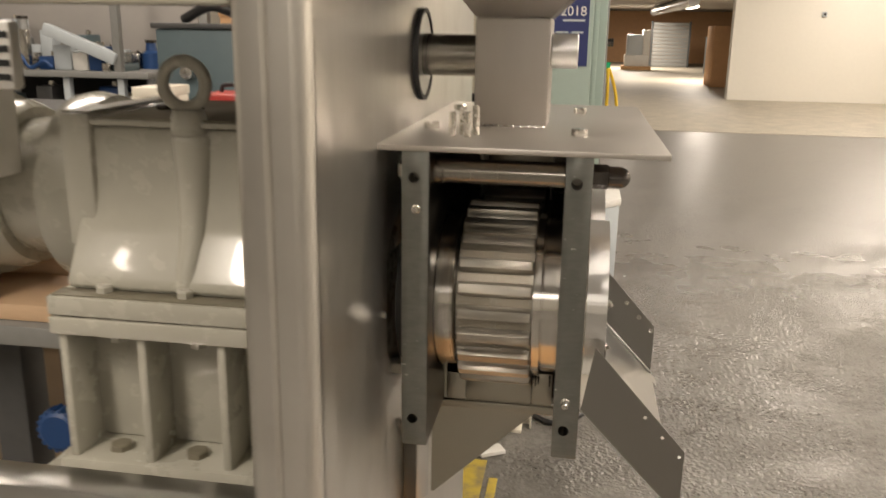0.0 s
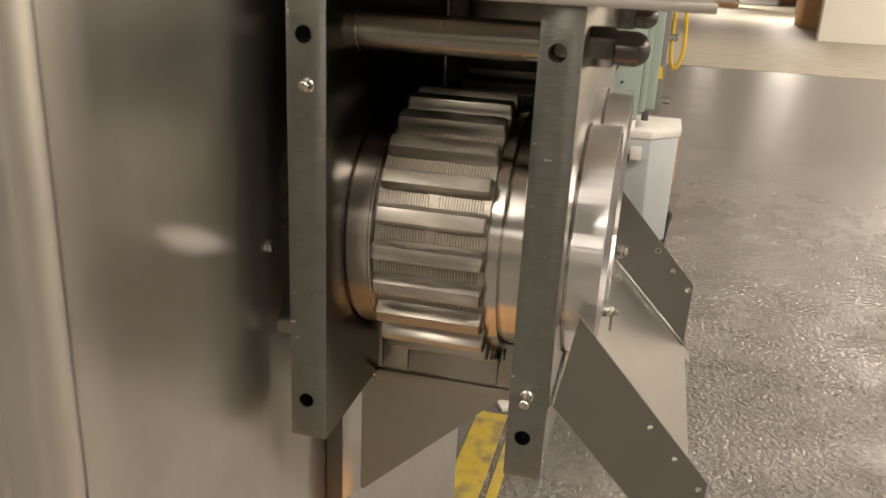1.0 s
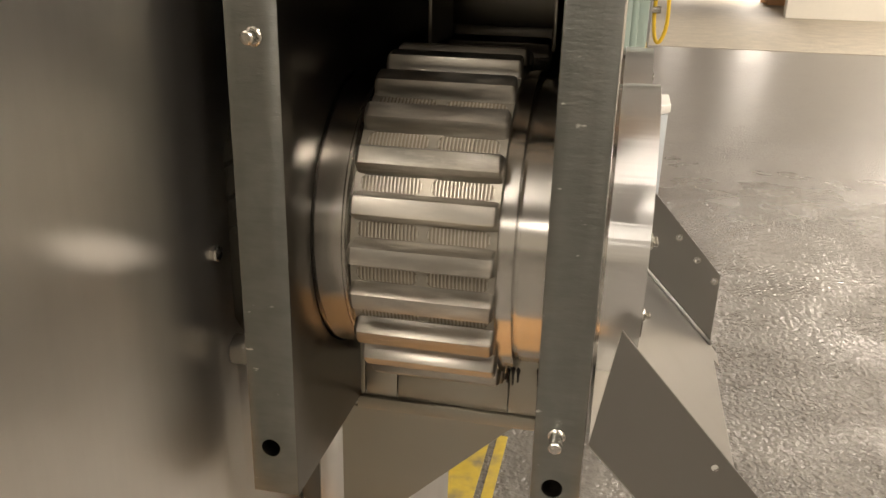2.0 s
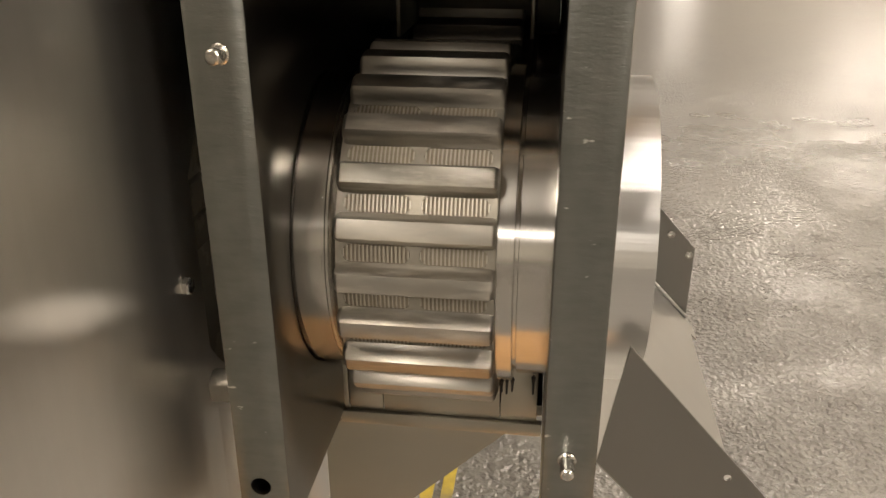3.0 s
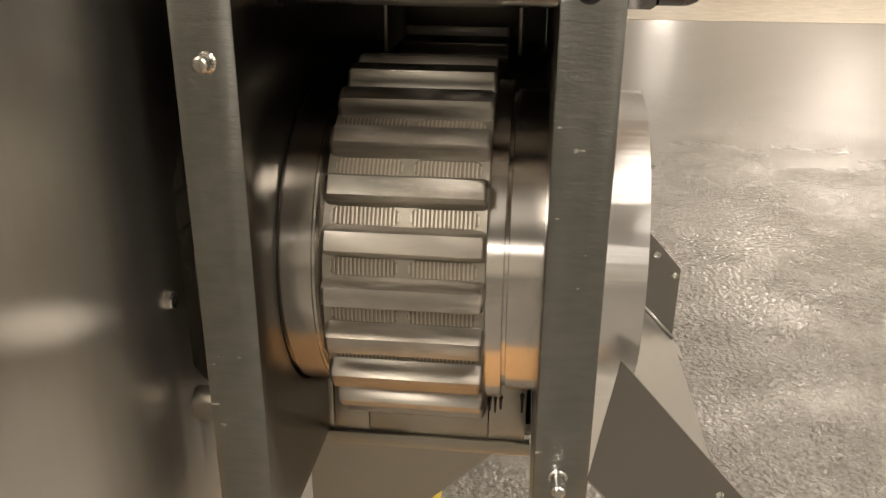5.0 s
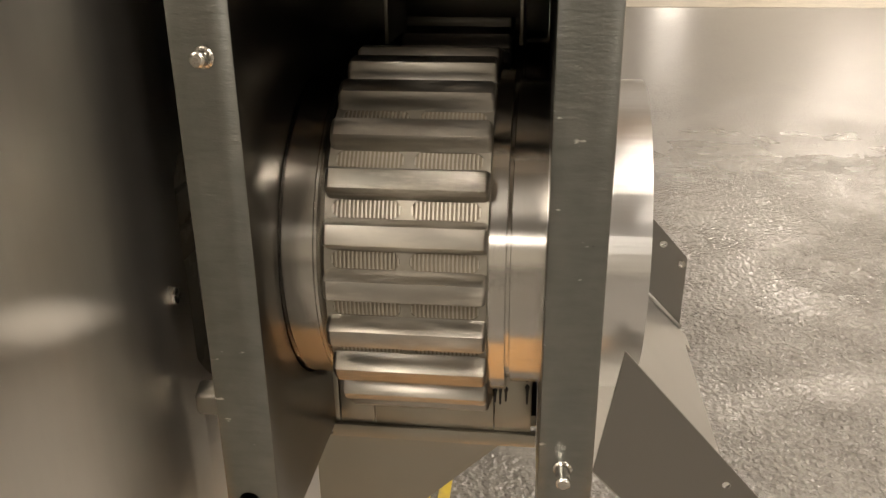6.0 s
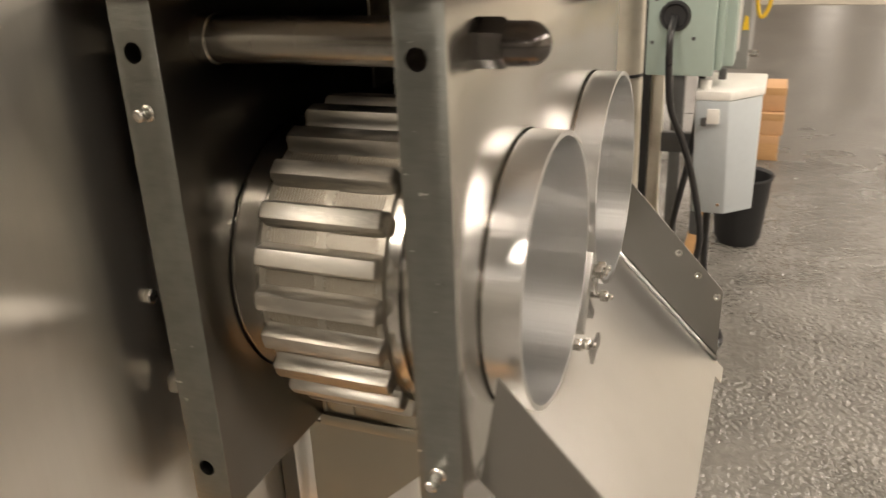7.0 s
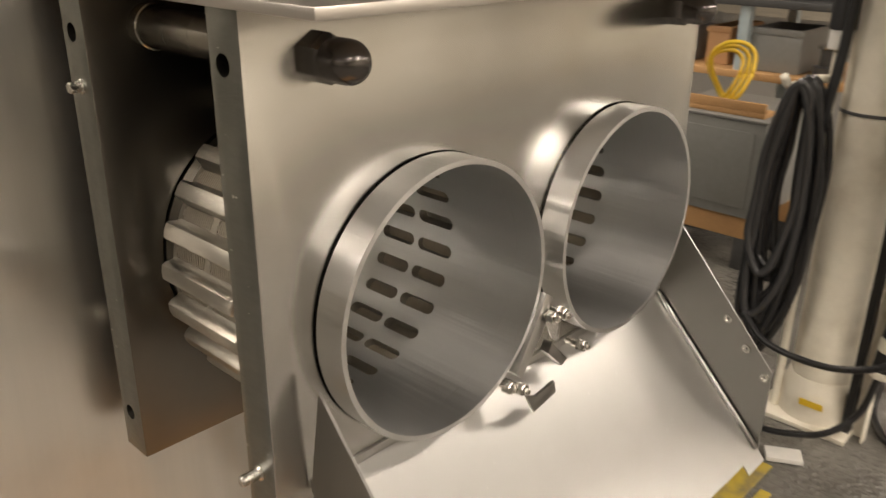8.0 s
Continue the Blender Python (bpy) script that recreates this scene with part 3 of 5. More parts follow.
def comb(y):
    """The fine ribs across all slots of a roller, far too many to count."""
    bm = bmesh.new()
    for k in range(TEETH):
        m = Matrix.Translation((0, y, DZ)) @ Matrix.Rotation(PITCH * (k + 0.5) + PHASE[y], 4, "X")
        for c in SLOTS:
            for i in range(17):
                x = -0.0192 + i * 0.0024
                w = SLOT_R if abs(x) <= SLOT_HALF else math.sqrt(max(0.0, SLOT_R ** 2 - (abs(x) - SLOT_HALF) ** 2))
                w -= 0.0005
                lo = [bm.verts.new(m @ Vector((c + x + dx, dy, 0.1085))) for dx, dy in ((-0.0008, -w), (0.0008, -w), (0.0008, w), (-0.0008, w))]
                hi = [bm.verts.new(m @ Vector((c + x + dx, dy, 0.1119))) for dx, dy in ((-0.0005, -w), (0.0005, -w), (0.0005, w), (-0.0005, w))]
                bm.faces.new(hi)
                for q in range(4):
                    bm.faces.new((lo[q], lo[(q + 1) % 4], hi[(q + 1) % 4], hi[q]))
    return bm


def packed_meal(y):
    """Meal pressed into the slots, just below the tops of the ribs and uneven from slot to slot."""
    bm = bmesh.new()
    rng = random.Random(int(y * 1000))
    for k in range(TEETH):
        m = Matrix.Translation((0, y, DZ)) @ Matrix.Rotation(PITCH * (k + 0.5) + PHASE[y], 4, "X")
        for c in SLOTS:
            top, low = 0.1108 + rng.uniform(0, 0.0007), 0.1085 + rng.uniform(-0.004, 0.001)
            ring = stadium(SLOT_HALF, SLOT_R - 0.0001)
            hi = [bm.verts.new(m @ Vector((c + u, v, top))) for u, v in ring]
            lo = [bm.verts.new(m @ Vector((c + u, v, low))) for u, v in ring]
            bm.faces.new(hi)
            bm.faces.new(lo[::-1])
    return bm


TOOTH = tooth_mesh()
for roller, y in zip(rollers, DY):
    tagged(part("slot_ribs", comb(y), M_RIB, roller, "fine steel ribs across the slots", False), kind="stuff")
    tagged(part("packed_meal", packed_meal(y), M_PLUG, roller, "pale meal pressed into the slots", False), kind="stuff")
    for k in range(TEETH):
        a = PITCH * k + PHASE[y]
        ob = new("tooth", TOOTH)
        ob.parent = roller
        ob.matrix_parent_inverse = Matrix.Translation(-roller.location)
        ob.matrix_basis = Matrix.Translation((0, y, DZ)) @ Matrix.Rotation(a, 4, "X")

drip = [(-0.0535, 1.006, 0.008), (-0.0500, 1.010, 0.012), (-0.0460, 1.008, 0.008), (-0.0310, 1.012, 0.012)]
for x, y, h in drip:
    part("oil_drip", lathe([(0, 0.0), (-0.002, 0.0007), (h * 0.6, 0.0010), (h, 0.0018), (h + 0.003, 0.0)], (x, y, 1.089 - h), "z", 8), M_BLACK, rollers[0], "black oil drip")

# ---- discharge chute ----
chute = thing("discharge_chute", "bent stainless sheet discharge chute below the roller ends", "chute", at=(0.08, 1.15, 0.955))
WING = [(0.024, 1.170), (0.140, 1.041), (0.139, 0.953), (0.0105, 1.087)]


def wing(y0, y1):
    holes = [rod((x, y0 - 0.01, z), "y", 0.03, 0.0024, 12) for x, z in ((0.0895, 1.083), (0.112, 1.058), (0.134, 1.034))]
    return cut(prism(WING, "y", y0, y1), *holes)


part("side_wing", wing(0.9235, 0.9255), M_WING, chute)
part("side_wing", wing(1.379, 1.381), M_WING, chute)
part("chute_sheet", prism([(0.0105, 1.0875), (0.141, 0.9520), (0.1395, 0.9505), (0.009, 1.086)], "y", 0.9256, 1.3789), M_SHEET, chute)
part("bend_fold", sweep([(0.0125, 1.3750, 1.0885), (0.076, 1.3750, 1.0225), (0.1395, 1.3750, 0.9565)], 0.0022, 10, 3), M_SHEET, chute)
part("corner_tab", prism([(0.1400, 0.9530), (0.1480, 0.9445), (0.1470, 0.9435), (0.1392, 0.9512)], "y", 1.345, 1.3787), M_SHEET, chute)
part("back_flange", box(0.0082, 0.0100, 0.926, 1.3785, 1.086, 1.094), M_SHEET, chute)
for x, z in ((0.0895, 1.083), (0.112, 1.058), (0.134, 1.034)):
    part("rivet_nut", lathe([(0, 0.0024), (0, 0.0042), (0.003, 0.0036), (0.003, 0.0024)], (x, 1.3765, z), "y", 14, True), M_BOLT, chute)

# scraper bracket between the two rings
scraper = thing("scraper_bracket", "small bolted steel scraper bracket between the two rings", "bracket", at=(0.012, 1.16, 1.11))
part("block", prism([(1.1415, 1.172), (1.150, 1.166), (1.139, 1.139), (1.114, 1.106), (1.107, 1.113)], "x", 0.0085, 0.0395, 0.0008), M_SHEET, scraper)
strip = cut(prism([(1.137, 1.139), (1.156, 1.1225), (1.147, 1.100), (1.150, 1.090), (1.126, 1.086), (1.110, 1.106)], "x", 0.0400, 0.0430),
            rod((0.03, 1.1351, 1.1258), "x", 0.03, 0.0032, 12), rod((0.03, 1.1366, 1.1236), "x", 0.03, 0.0032, 12), rod((0.03, 1.1238, 1.1125), "x", 0.03, 0.0021, 12))
part("angle", strip, M_SHEET, scraper)
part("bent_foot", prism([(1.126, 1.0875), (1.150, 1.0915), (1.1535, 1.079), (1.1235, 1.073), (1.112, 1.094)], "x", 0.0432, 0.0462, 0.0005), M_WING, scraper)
part("bridge", prism([(1.139, 1.1475), (1.150, 1.151), (1.161, 1.147), (1.1585, 1.1235), (1.1495, 1.129)], "x", 0.0396, 0.0416, 0.0004), M_RIM, scraper)
part("angle", cut(prism([(1.171, 1.145), (1.202, 1.1145), (1.185, 1.0945), (1.1590, 1.1205)], "x", 0.0350, 0.0380),
                  rod((0.03, 1.1785, 1.1290), "x", 0.03, 0.0032, 12), rod((0.03, 1.1800, 1.1265), "x", 0.03, 0.0032, 12)), M_SHEET, scraper)
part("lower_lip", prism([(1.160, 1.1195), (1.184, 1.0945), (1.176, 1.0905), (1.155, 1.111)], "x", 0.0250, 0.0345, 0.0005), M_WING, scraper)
for y, z, x in ((1.1424, 1.1530, 0.0416), (1.1570, 1.1515, 0.0416), (1.194, 1.1064, 0.0380), (1.1000, 1.1035, 0.0340), (1.1090, 1.1005, 0.0400)):
    part("hex_bolt", hexhead((x, y, z), "x", 0.007, 0.0100), M_BOLT, scraper)
    part("bolt_tip", rod((x + 0.007, y, z), "x", 0.004, 0.0030, 10), M_BOLT, scraper)
    part("bolt_shank", rod((0.0250, y, z), "x", x - 0.0250, 0.0030, 10), M_BOLT, scraper)

# ---- top plate, hopper and agitator shaft ----
hopper = thing("feed_hopper", "welded stainless feed hopper on a flat mounting plate", "hopper", at=(-0.08, 1.2, 1.4065))
part("mounting_plate", box(-0.2395, 0.090, 0.884, 1.49, 1.4065, 1.413, 0.001), M_TOP, hopper)
part("throat", cut(box(-0.155, -0.054, 1.105, 1.215, 1.4132, 1.558, 0.004), box(-0.151, -0.058, 1.109, 1.211, 1.3, 1.7)), M_HOPPER, hopper)
cone = bmesh.new()
lo = [(-0.155, 1.105), (-0.054, 1.105), (-0.054, 1.215), (-0.155, 1.215)]
hi = [(-0.235, 1.02), (0.05, 1.02), (0.05, 1.33), (-0.235, 1.33)]
va = [cone.verts.new((x, y, 1.558)) for x, y in lo]
vb = [cone.verts.new((x, y, 1.66)) for x, y in hi]
vc = [cone.verts.new((x, y, 1.95)) for x, y in hi]
for p, q in ((va, vb), (vb, vc)):
    for i in range(4):
        cone.faces.new((p[i], p[(i + 1) % 4], q[(i + 1) % 4], q[i]))
bmesh.ops.solidify(cone, geom=cone.faces[:], thickness=0.003)
part("cone", cone, M_HOPPER, hopper)
for x in (-0.144, -0.046):
    part("throat_skirt", box(x, x + 0.003, 1.112, 1.196, 1.312, 1.4063, 0.0006), M_TROUGH, hopper)
part("throat_skirt", box(-0.144, -0.043, 1.1965, 1.1995, 1.322, 1.4063, 0.0006), M_TROUGH, hopper)
part("weld_seam", join(*[lathe([(0, 0), (0, 0.0035), (0.004, 0)], (-0.151 + i * 0.0102, 1.1045, 1.413), "z", 8) for i in range(10)]), M_BOLT, hopper)
for x, y in ((-0.010, 1.03), (-0.010, 1.33), (-0.205, 1.06), (-0.205, 1.33)):
    part("hex_bolt", hexhead((x, y, 1.413), "z", 0.009, 0.018), M_BOLT, hopper)
for x, y, h in ((-0.166, 0.985, 0.030), (-0.155, 1.000, 0.034), (-0.147, 0.980, 0.031), (-0.139, 1.005, 0.037)):
    stud = part("stud", rod((x, y, 1.413), "z", h, 0.0046, 14), M_BOLT, hopper)
    part("hex_nut", hexhead((x, y, 1.413), "z", 0.009, 0.014), M_BOLT, stud)

shaft = thing("agitator_shaft", "turned steel shaft passing through the hopper throat", "shaft", at=(-0.2, 1.160, 1.506))
part("rod", rod((-0.2395, 1.160, 1.506), "x", 0.0825, 0.0290, 40), M_ROD, shaft)
part("seal_disc", lathe([(-0.2385, 0.029), (-0.2385, 0.058), (-0.234, 0.058), (-0.234, 0.029)], (0, 1.160, 1.506), "x", 56, True), M_SHEET, shaft)
part("seal_lip", lathe([(-0.2390, 0.0582), (-0.2390, 0.064), (-0.232, 0.064), (-0.232, 0.0582)], (0, 1.160, 1.506), "x", 56, True), M_BLACK, shaft, "black rubber seal lip")
part("end_stub", rod((-0.0535, 1.160, 1.514), "x", 0.036, 0.0235, 40), M_RING, shaft)

# ---- machine housing ----
PX, PY = -0.240, 0.652         # panel plane and front corner
house = thing("machine_housing", "tall brushed stainless machine housing with rounded front corner", "machine", at=(-0.27, 1.2, 0.0))


def arc(cx, cy, r, a0, a1, n=8):
    return [(cx + r * math.cos(radians(a0 + (a1 - a0) * i / n)), cy + r * math.sin(radians(a0 + (a1 - a0) * i / n))) for i in range(n + 1)]


skin = arc(PX - 0.018, PY + 0.018, 0.018, 0, -90)
outer = [(PX, 1.75)] + skin + [(-0.275, PY), (-0.279, PY + 0.003), (-0.283, PY)] + arc(-0.300, PY + 0.010, 0.010, -90, -180) + [(-0.310, PY + 0.05), (-0.304, PY + 0.05)]
inner = [(-0.304, PY + 0.012), (PX - 0.02, PY + 0.008), (PX - 0.006, PY + 0.03), (PX - 0.006, 1.75)]
panel = prism(outer + inner, "z", 0.12, 2.15)


def dent(y, z):
    ridge = z - 1.231 + 0.38 * (y - 0.807)
    return 0.0045 * math.exp(-((y - 0.807) / 0.060) ** 2 - (ridge / (0.040 if ridge < 0 else 0.0150)) ** 2)


# a shallow knock in the sheet, raised a few millimetres below a horizontal crease
grid = bmesh.new()
NY, NZ = 60, 180
gv = []
for i in range(NY + 1):
    col_v = []
    for k in range(NZ + 1):
        y, z = PY + 0.0185 + 0.270 * i / NY, 0.95 + 0.60 * k / NZ
        edge = min(1.0, i / 7, (NY - i) / 7, k / 20, (NZ - k) / 20)
        knock = dent(y, z)
        wave = 0.0009 * math.sin(y * 31 + z * 5) + 0.0007 * math.sin(z * 23 + y * 9)
        col_v.append(grid.verts.new((PX + 0.0006 + edge * (knock + 0.0016 + wave), y, z)))
    gv.append(col_v)
for i in range(NY):
    for k in range(NZ):
        grid.faces.new((gv[i][k], gv[i + 1][k], gv[i + 1][k + 1], gv[i][k + 1]))
part("dented_sheet", grid, M_SHEEN_PANEL, house, "brushed stainless cover sheet with a dent and a painted sheen")
holes = [lathe([(-0.27, 0), (-0.27, 0.112), (-0.22, 0.112), (-0.22, 0)], (0, y, DZ), "x", 64) for y in DY]
part("side_panel", cut(panel, *holes), M_PANEL, house, "brushed stainless side panel with worn streaks")
# unseen sheet added behind the top rail to shade the gearbox
part("roof_sheet", box(-0.70, -0.2465, PY + 0.061, 1.745, 1.606, 1.620, 0.002), M_SHEET, house)
part("top_rail", box(-1.9, -0.311, PY + 0.002, PY + 0.06, 1.558, 1.625, 0.004), M_GEARBOX, house)
part("bottom_rail", box(-1.9, -0.311, PY + 0.002, PY + 0.05, 1.03, 1.074, 0.003), M_SHEET, house)
part("bed_plate", box(-0.66, -0.252, 0.708, 1.74, 0.967, 0.994, 0.002), M_GEARBOX, house)
for x in (-1.88, -0.32):
    for y in (0.67, 1.68):
        part("leg", box(x, x + 0.06, y, y + 0.06, 0.0, 0.966, 0.003), M_SHEET, house)
part("panel_screw", hexhead((PX, 0.915, 1.197), "x", 0.006, 0.010), M_BOLT, house)
part("panel_screw", hexhead((PX, 0.745, 1.02), "x", 0.006, 0.010), M_BOLT, house)

# ---- gearbox ----
gear = thing("gearbox", "pale grey painted cast gearbox with ribs and lifting eye", "gearbox", at=(-0.48, 1.15, 1.012))
GX0, GX1 = -0.612, -0.256
part("base_flange", box(GX0, GX1, 0.785, 1.56, 1.0125, 1.050, 0.006), M_GEARBOX, gear)
part("lower_case", box(GX0 + 0.015, GX1, 0.850, 1.50, 1.050, 1.210, 0.006), M_GEARBOX, gear)
for x in (-0.600, -0.502, -0.404, -0.306):
    part("rib", box(x, x + 0.011, 0.792, 0.851, 1.048, 1.210, 0.003), M_GEARBOX, gear)
part("joint_flange", box(GX0 + 0.006, GX1, 0.785, 1.56, 1.209, 1.231, 0.003), M_GEARBOX, gear)
part("joint_flange", box(GX0 + 0.006, GX1, 0.785, 1.56, 1.2325, 1.256, 0.003), M_GEARBOX, gear)
upper = [(0.815, 1.256), (0.812, 1.268), (0.826, 1.290), (0.846, 1.325), (0.855, 1.37), (0.858, 1.445), (1.10, 1.445), (1.15, 1.40), (1.25, 1.34), (1.52, 1.31), (1.52, 1.256)]
part("upper_case", prism(upper, "x", GX0 + 0.015, GX1, 0.007), M_GEARBOX, gear)
part("lid", box(-0.571, GX1, 0.849, 1.110, 1.4455, 1.4525, 0.002), M_GEARBOX, gear)
# thin dark sheets added on lid, flange and cap in place of shade
part("lid_cover", box(-0.570, GX1, 0.853, 1.108, 1.4528, 1.4545, 0.0005), M_DIMPAINT, gear, "thin dark top sheet with shade put into its colour")
part("flange_ledge", box(GX0 + 0.010, GX1, 0.789, 0.814, 1.2563, 1.2578, 0.0005), M_DIMPAINT, gear, "thin dark strip with the flange's shade put into its colour")
part("end_cap", box(GX0 + 0.003, -0.5715, 0.848, 1.08, 1.30, 1.459, 0.004), M_GEARBOX, gear)
part("cap_cover", box(GX0 + 0.005, -0.573, 0.852, 1.078, 1.4593, 1.461, 0.0005), M_DIMPAINT, gear, "thin dark top sheet with shade put into its colour")
boss = bmesh.new()
rows = []
for z, yc, r in ((1.262, 0.822, 0.013), (1.285, 0.830, 0.014), (1.31, 0.845, 0.0155), (1.34, 0.855, 0.0175), (1.38, 0.860, 0.0200), (1.43, 0.862, 0.0235), (1.4372, 0.862, 0.0232)):
    rows.append([boss.verts.new((-0.450 + r * math.cos(2 * math.pi * k / 28), yc + r * math.sin(2 * math.pi * k / 28), z)) for k in range(28)])
for p, q in zip(rows, rows[1:]):
    for k in range(28):
        boss.faces.new((p[k], p[(k + 1) % 28], q[(k + 1) % 28], q[k]))
boss.faces.new(rows[-1])
part("boss", boss, M_GEARBOX, gear)
part("eye_shank", lathe([(1.438, 0.0), (1.438, 0.0205), (1.442, 0.0212), (1.458, 0.0198), (1.466, 0.0170), (1.469, 0.0)], (-0.452, 0.858, 0), "z", 28), M_GEARBOX, gear)
tor = bmesh.new()
ringv = []
for i in range(40):
    a = 2 * math.pi * i / 40
    ringv.append([tor.verts.new((-0.455 + (0.0258 + 0.0073 * math.cos(b)) * math.cos(a), 0.858 + 0.0073 * math.sin(b), 1.4945 + (0.0258 + 0.0073 * math.cos(b)) * math.sin(a))) for b in [2 * math.pi * k / 14 for k in range(14)]])
for i in range(40):
    for k in range(14):
        tor.faces.new((ringv[i][k], ringv[(i + 1) % 40][k], ringv[(i + 1) % 40][(k + 1) % 14], ringv[i][(k + 1) % 14]))
bmesh.ops.recalc_face_normals(tor, faces=tor.faces)
part("lifting_eye", tor, M_GEARBOX, gear)
for x in (-0.545, -0.445, -0.345):
    part("flange_bolt", hexhead((x, 0.808, 1.256), "z", 0.010, 0.018), M_GEARBOX, gear)
    part("flange_nut", hexhead((x + 0.01, 0.812, 1.209), "z", -0.013, 0.018), M_GEARBOX, gear)
    part("foot_bolt", hexhead((x - 0.004, 0.82, 1.050), "z", 0.008, 0.024), M_DIMPAINT, gear)
for x in (-0.565, -0.52):
    part("lid_screw", rod((x + 0.03, 0.96, 1.4546), "z", 0.006, 0.009, 16), M_DARKBOLT, gear)

gear.location.z -= 0.018

motor = thing("drive_motor", "pale grey painted drive motor coupled to the gearbox", "motor", at=(-0.9, 1.15, 1.012))
part("coupling", lathe([(-0.620, 0.0), (-0.620, 0.085), (-0.635, 0.098), (-0.665, 0.118), (-0.672, 0.135), (-0.700, 0.140), (-0.720, 0.136), (-0.735, 0.105), (-0.80, 0.100), (-0.80, 0)], (0, 1.08, 1.325), "x", 48), M_GEARBOX, motor)
part("body", lathe([(-0.80, 0), (-0.80, 0.115), (-0.82, 0.125), (-1.25, 0.125), (-1.27, 0.10), (-1.27, 0)], (0, 1.08, 1.325), "x", 48), M_GEARBOX, motor)
for i in range(9):
    part("cooling_fin", lathe([(-0.86 - i * 0.04, 0.1255), (-0.86 - i * 0.04, 0.137), (-0.868 - i * 0.04, 0.137), (-0.868 - i * 0.04, 0.1255)], (0, 1.08, 1.325), "x", 40, True), M_GEARBOX, motor)
part("foot", box(-1.2, -0.86, 0.98, 1.18, 1.190, 1.215, 0.006), M_GEARBOX, motor)
part("terminal_box", box(-0.84, -0.697, 0.90, 0.922, 1.478, 1.562, 0.006), M_WHITE, motor, "white terminal box with dark slots")
for i in range(4):
    part("slot", box(-0.718, -0.701, 0.8985, 0.8999, 1.490 + i * 0.017, 1.498 + i * 0.017), M_BLACK, motor)
part("box_neck", box(-0.82, -0.76, 0.902, 0.985, 1.36, 1.4775, 0.004), M_WHITE, motor)
motor.location.z -= 0.018
beam = thing("motor_beam", "grey steel beam carrying the drive motor", "beam", at=(-1.2, 1.05, 1.11))
part("web", box(-1.9, -0.640, 0.98, 1.30, 1.085, 1.116, 0.003), M_GREYMETAL, beam)
for x in (-1.85, -0.95):
    part("leg", box(x, x + 0.06, 1.10, 1.16, 0.0, 1.0845, 0.003), M_DARKGREY, beam)
for y0, y1, z0, z1, lb in ((1.00, 1.15, 1.1165, 1.142, "raw pale timber board under the motor"), (1.16, 1.29, 1.1165, 1.171, "raw pale timber block under the motor")):
    tb = thing("timber_board", lb, "timber", "timber packing", (-0.9, y0, z0))
    part("board", box(-1.3, -0.650, y0, y1, z0, z1, 0.003), M_PALEWOOD, tb)
hand = thing("hand_wheel", "blue ribbed plastic hand wheel beside the gearbox", "wheel", at=(-0.775, 1.0, 0.96))
part("rim", join(lathe([(0.985, 0.0), (0.985, 0.026), (0.990, 0.033), (1.010, 0.033), (1.015, 0.026), (1.015, 0)], (-0.757, 0, 0.948), "y", 32),
                 *[rod((-0.757 + 0.0325 * math.cos(k * math.pi / 9), 0.988, 0.948 + 0.0325 * math.sin(k * math.pi / 9)), "y", 0.024, 0.0038, 8) for k in range(18)]), M_BLUE, hand)
part("stem", rod((-0.757, 1.014, 0.948), "y", 0.06, 0.008), M_DARKGREY, hand)
part("bracket", box(-0.80, -0.655, 1.0735, 1.09, 0.93, 1.084), M_DARKGREY, hand)

# ---- column, boxes and cables beyond the machine ----
CX, CY = -0.297, 3.10
col = thing("steel_column", "cream painted round steel column with scuffed base", "column", at=(CX, CY, 0))
part("shaft", lathe([(0, 0), (0, 0.095), (HALL_Z - 0.001, 0.095), (HALL_Z - 0.001, 0)], (CX, CY, 0), "z", 40), M_CREAM, col)
part("base_plate", box(CX - 0.15, CX + 0.13, CY - 0.14, CY + 0.14, 0, 0.016, 0.003), M_CREAM, col)
part("base_collar", lathe([(0.016, 0.118), (0.11, 0.112), (0.15, 0.097), (0.15, 0.09), (0.016, 0.09)], (CX, CY, 0), "z", 40, True), M_CREAM, col)
part("warning_sticker", box(CX - 0.02, CX + 0.05, CY - 0.1205, CY - 0.118, 0.075, 0.095), M_YELLOW, col, "small yellow sticker")
part("clamp_band", lathe([(0.958, 0.0955), (0.958, 0.098), (0.967, 0.098), (0.967, 0.0955)], (CX, CY, 0), "z", 40, True), M_DARKGREY, col)
strut = thing("strut_channel", "slotted steel strut channel with a dark groove", "channel", at=(-0.165, 3.07, 0))
part("back", box(-0.173, -0.133, 3.05, 3.056, 0, 2.4), M_CREAM, strut)
part("side", box(-0.138, -0.1329, 3.015, 3.0499, 0, 2.4), M_CREAM, strut)
part("groove", box(-0.195, -0.1731, 3.015, 3.056, 0, 2.4), M_BLACK, strut)
pipe = thing("conduit", "thin pale steel conduit beside the column", "pipe", at=(-0.40, 3.02, 0))
part("tube", rod((-0.405, 3.03, 0.0), "z", 2.6, 0.013, 16), M_CREAM, pipe)
part("fitting", rod((-0.405, 3.03, 1.125), "z", 0.05, 0.03, 20), M_WHITE, pipe)
part("plug_body", rod((-0.405, 3.03, 1.176), "z", 0.14, 0.034, 20), M_BLACK, pipe)

enc = thing("junction_box", "pale green enamelled electrical box mounted on the column", "electrical box", at=(-0.1, 2.80, 1.015))
part("body", box(-0.155, 0.018, 2.77, 2.86, 1.018, 2.05, 0.004), M_MINT, enc)
part("hinge_strip", box(0.0185, 0.036, 2.80, 2.86, 1.03, 2.05, 0.002), M_MINT, enc)
part("rear_body", box(-0.120, 0.064, 2.8605, 2.985, 1.03, 2.05, 0.004), M_MINT, enc)
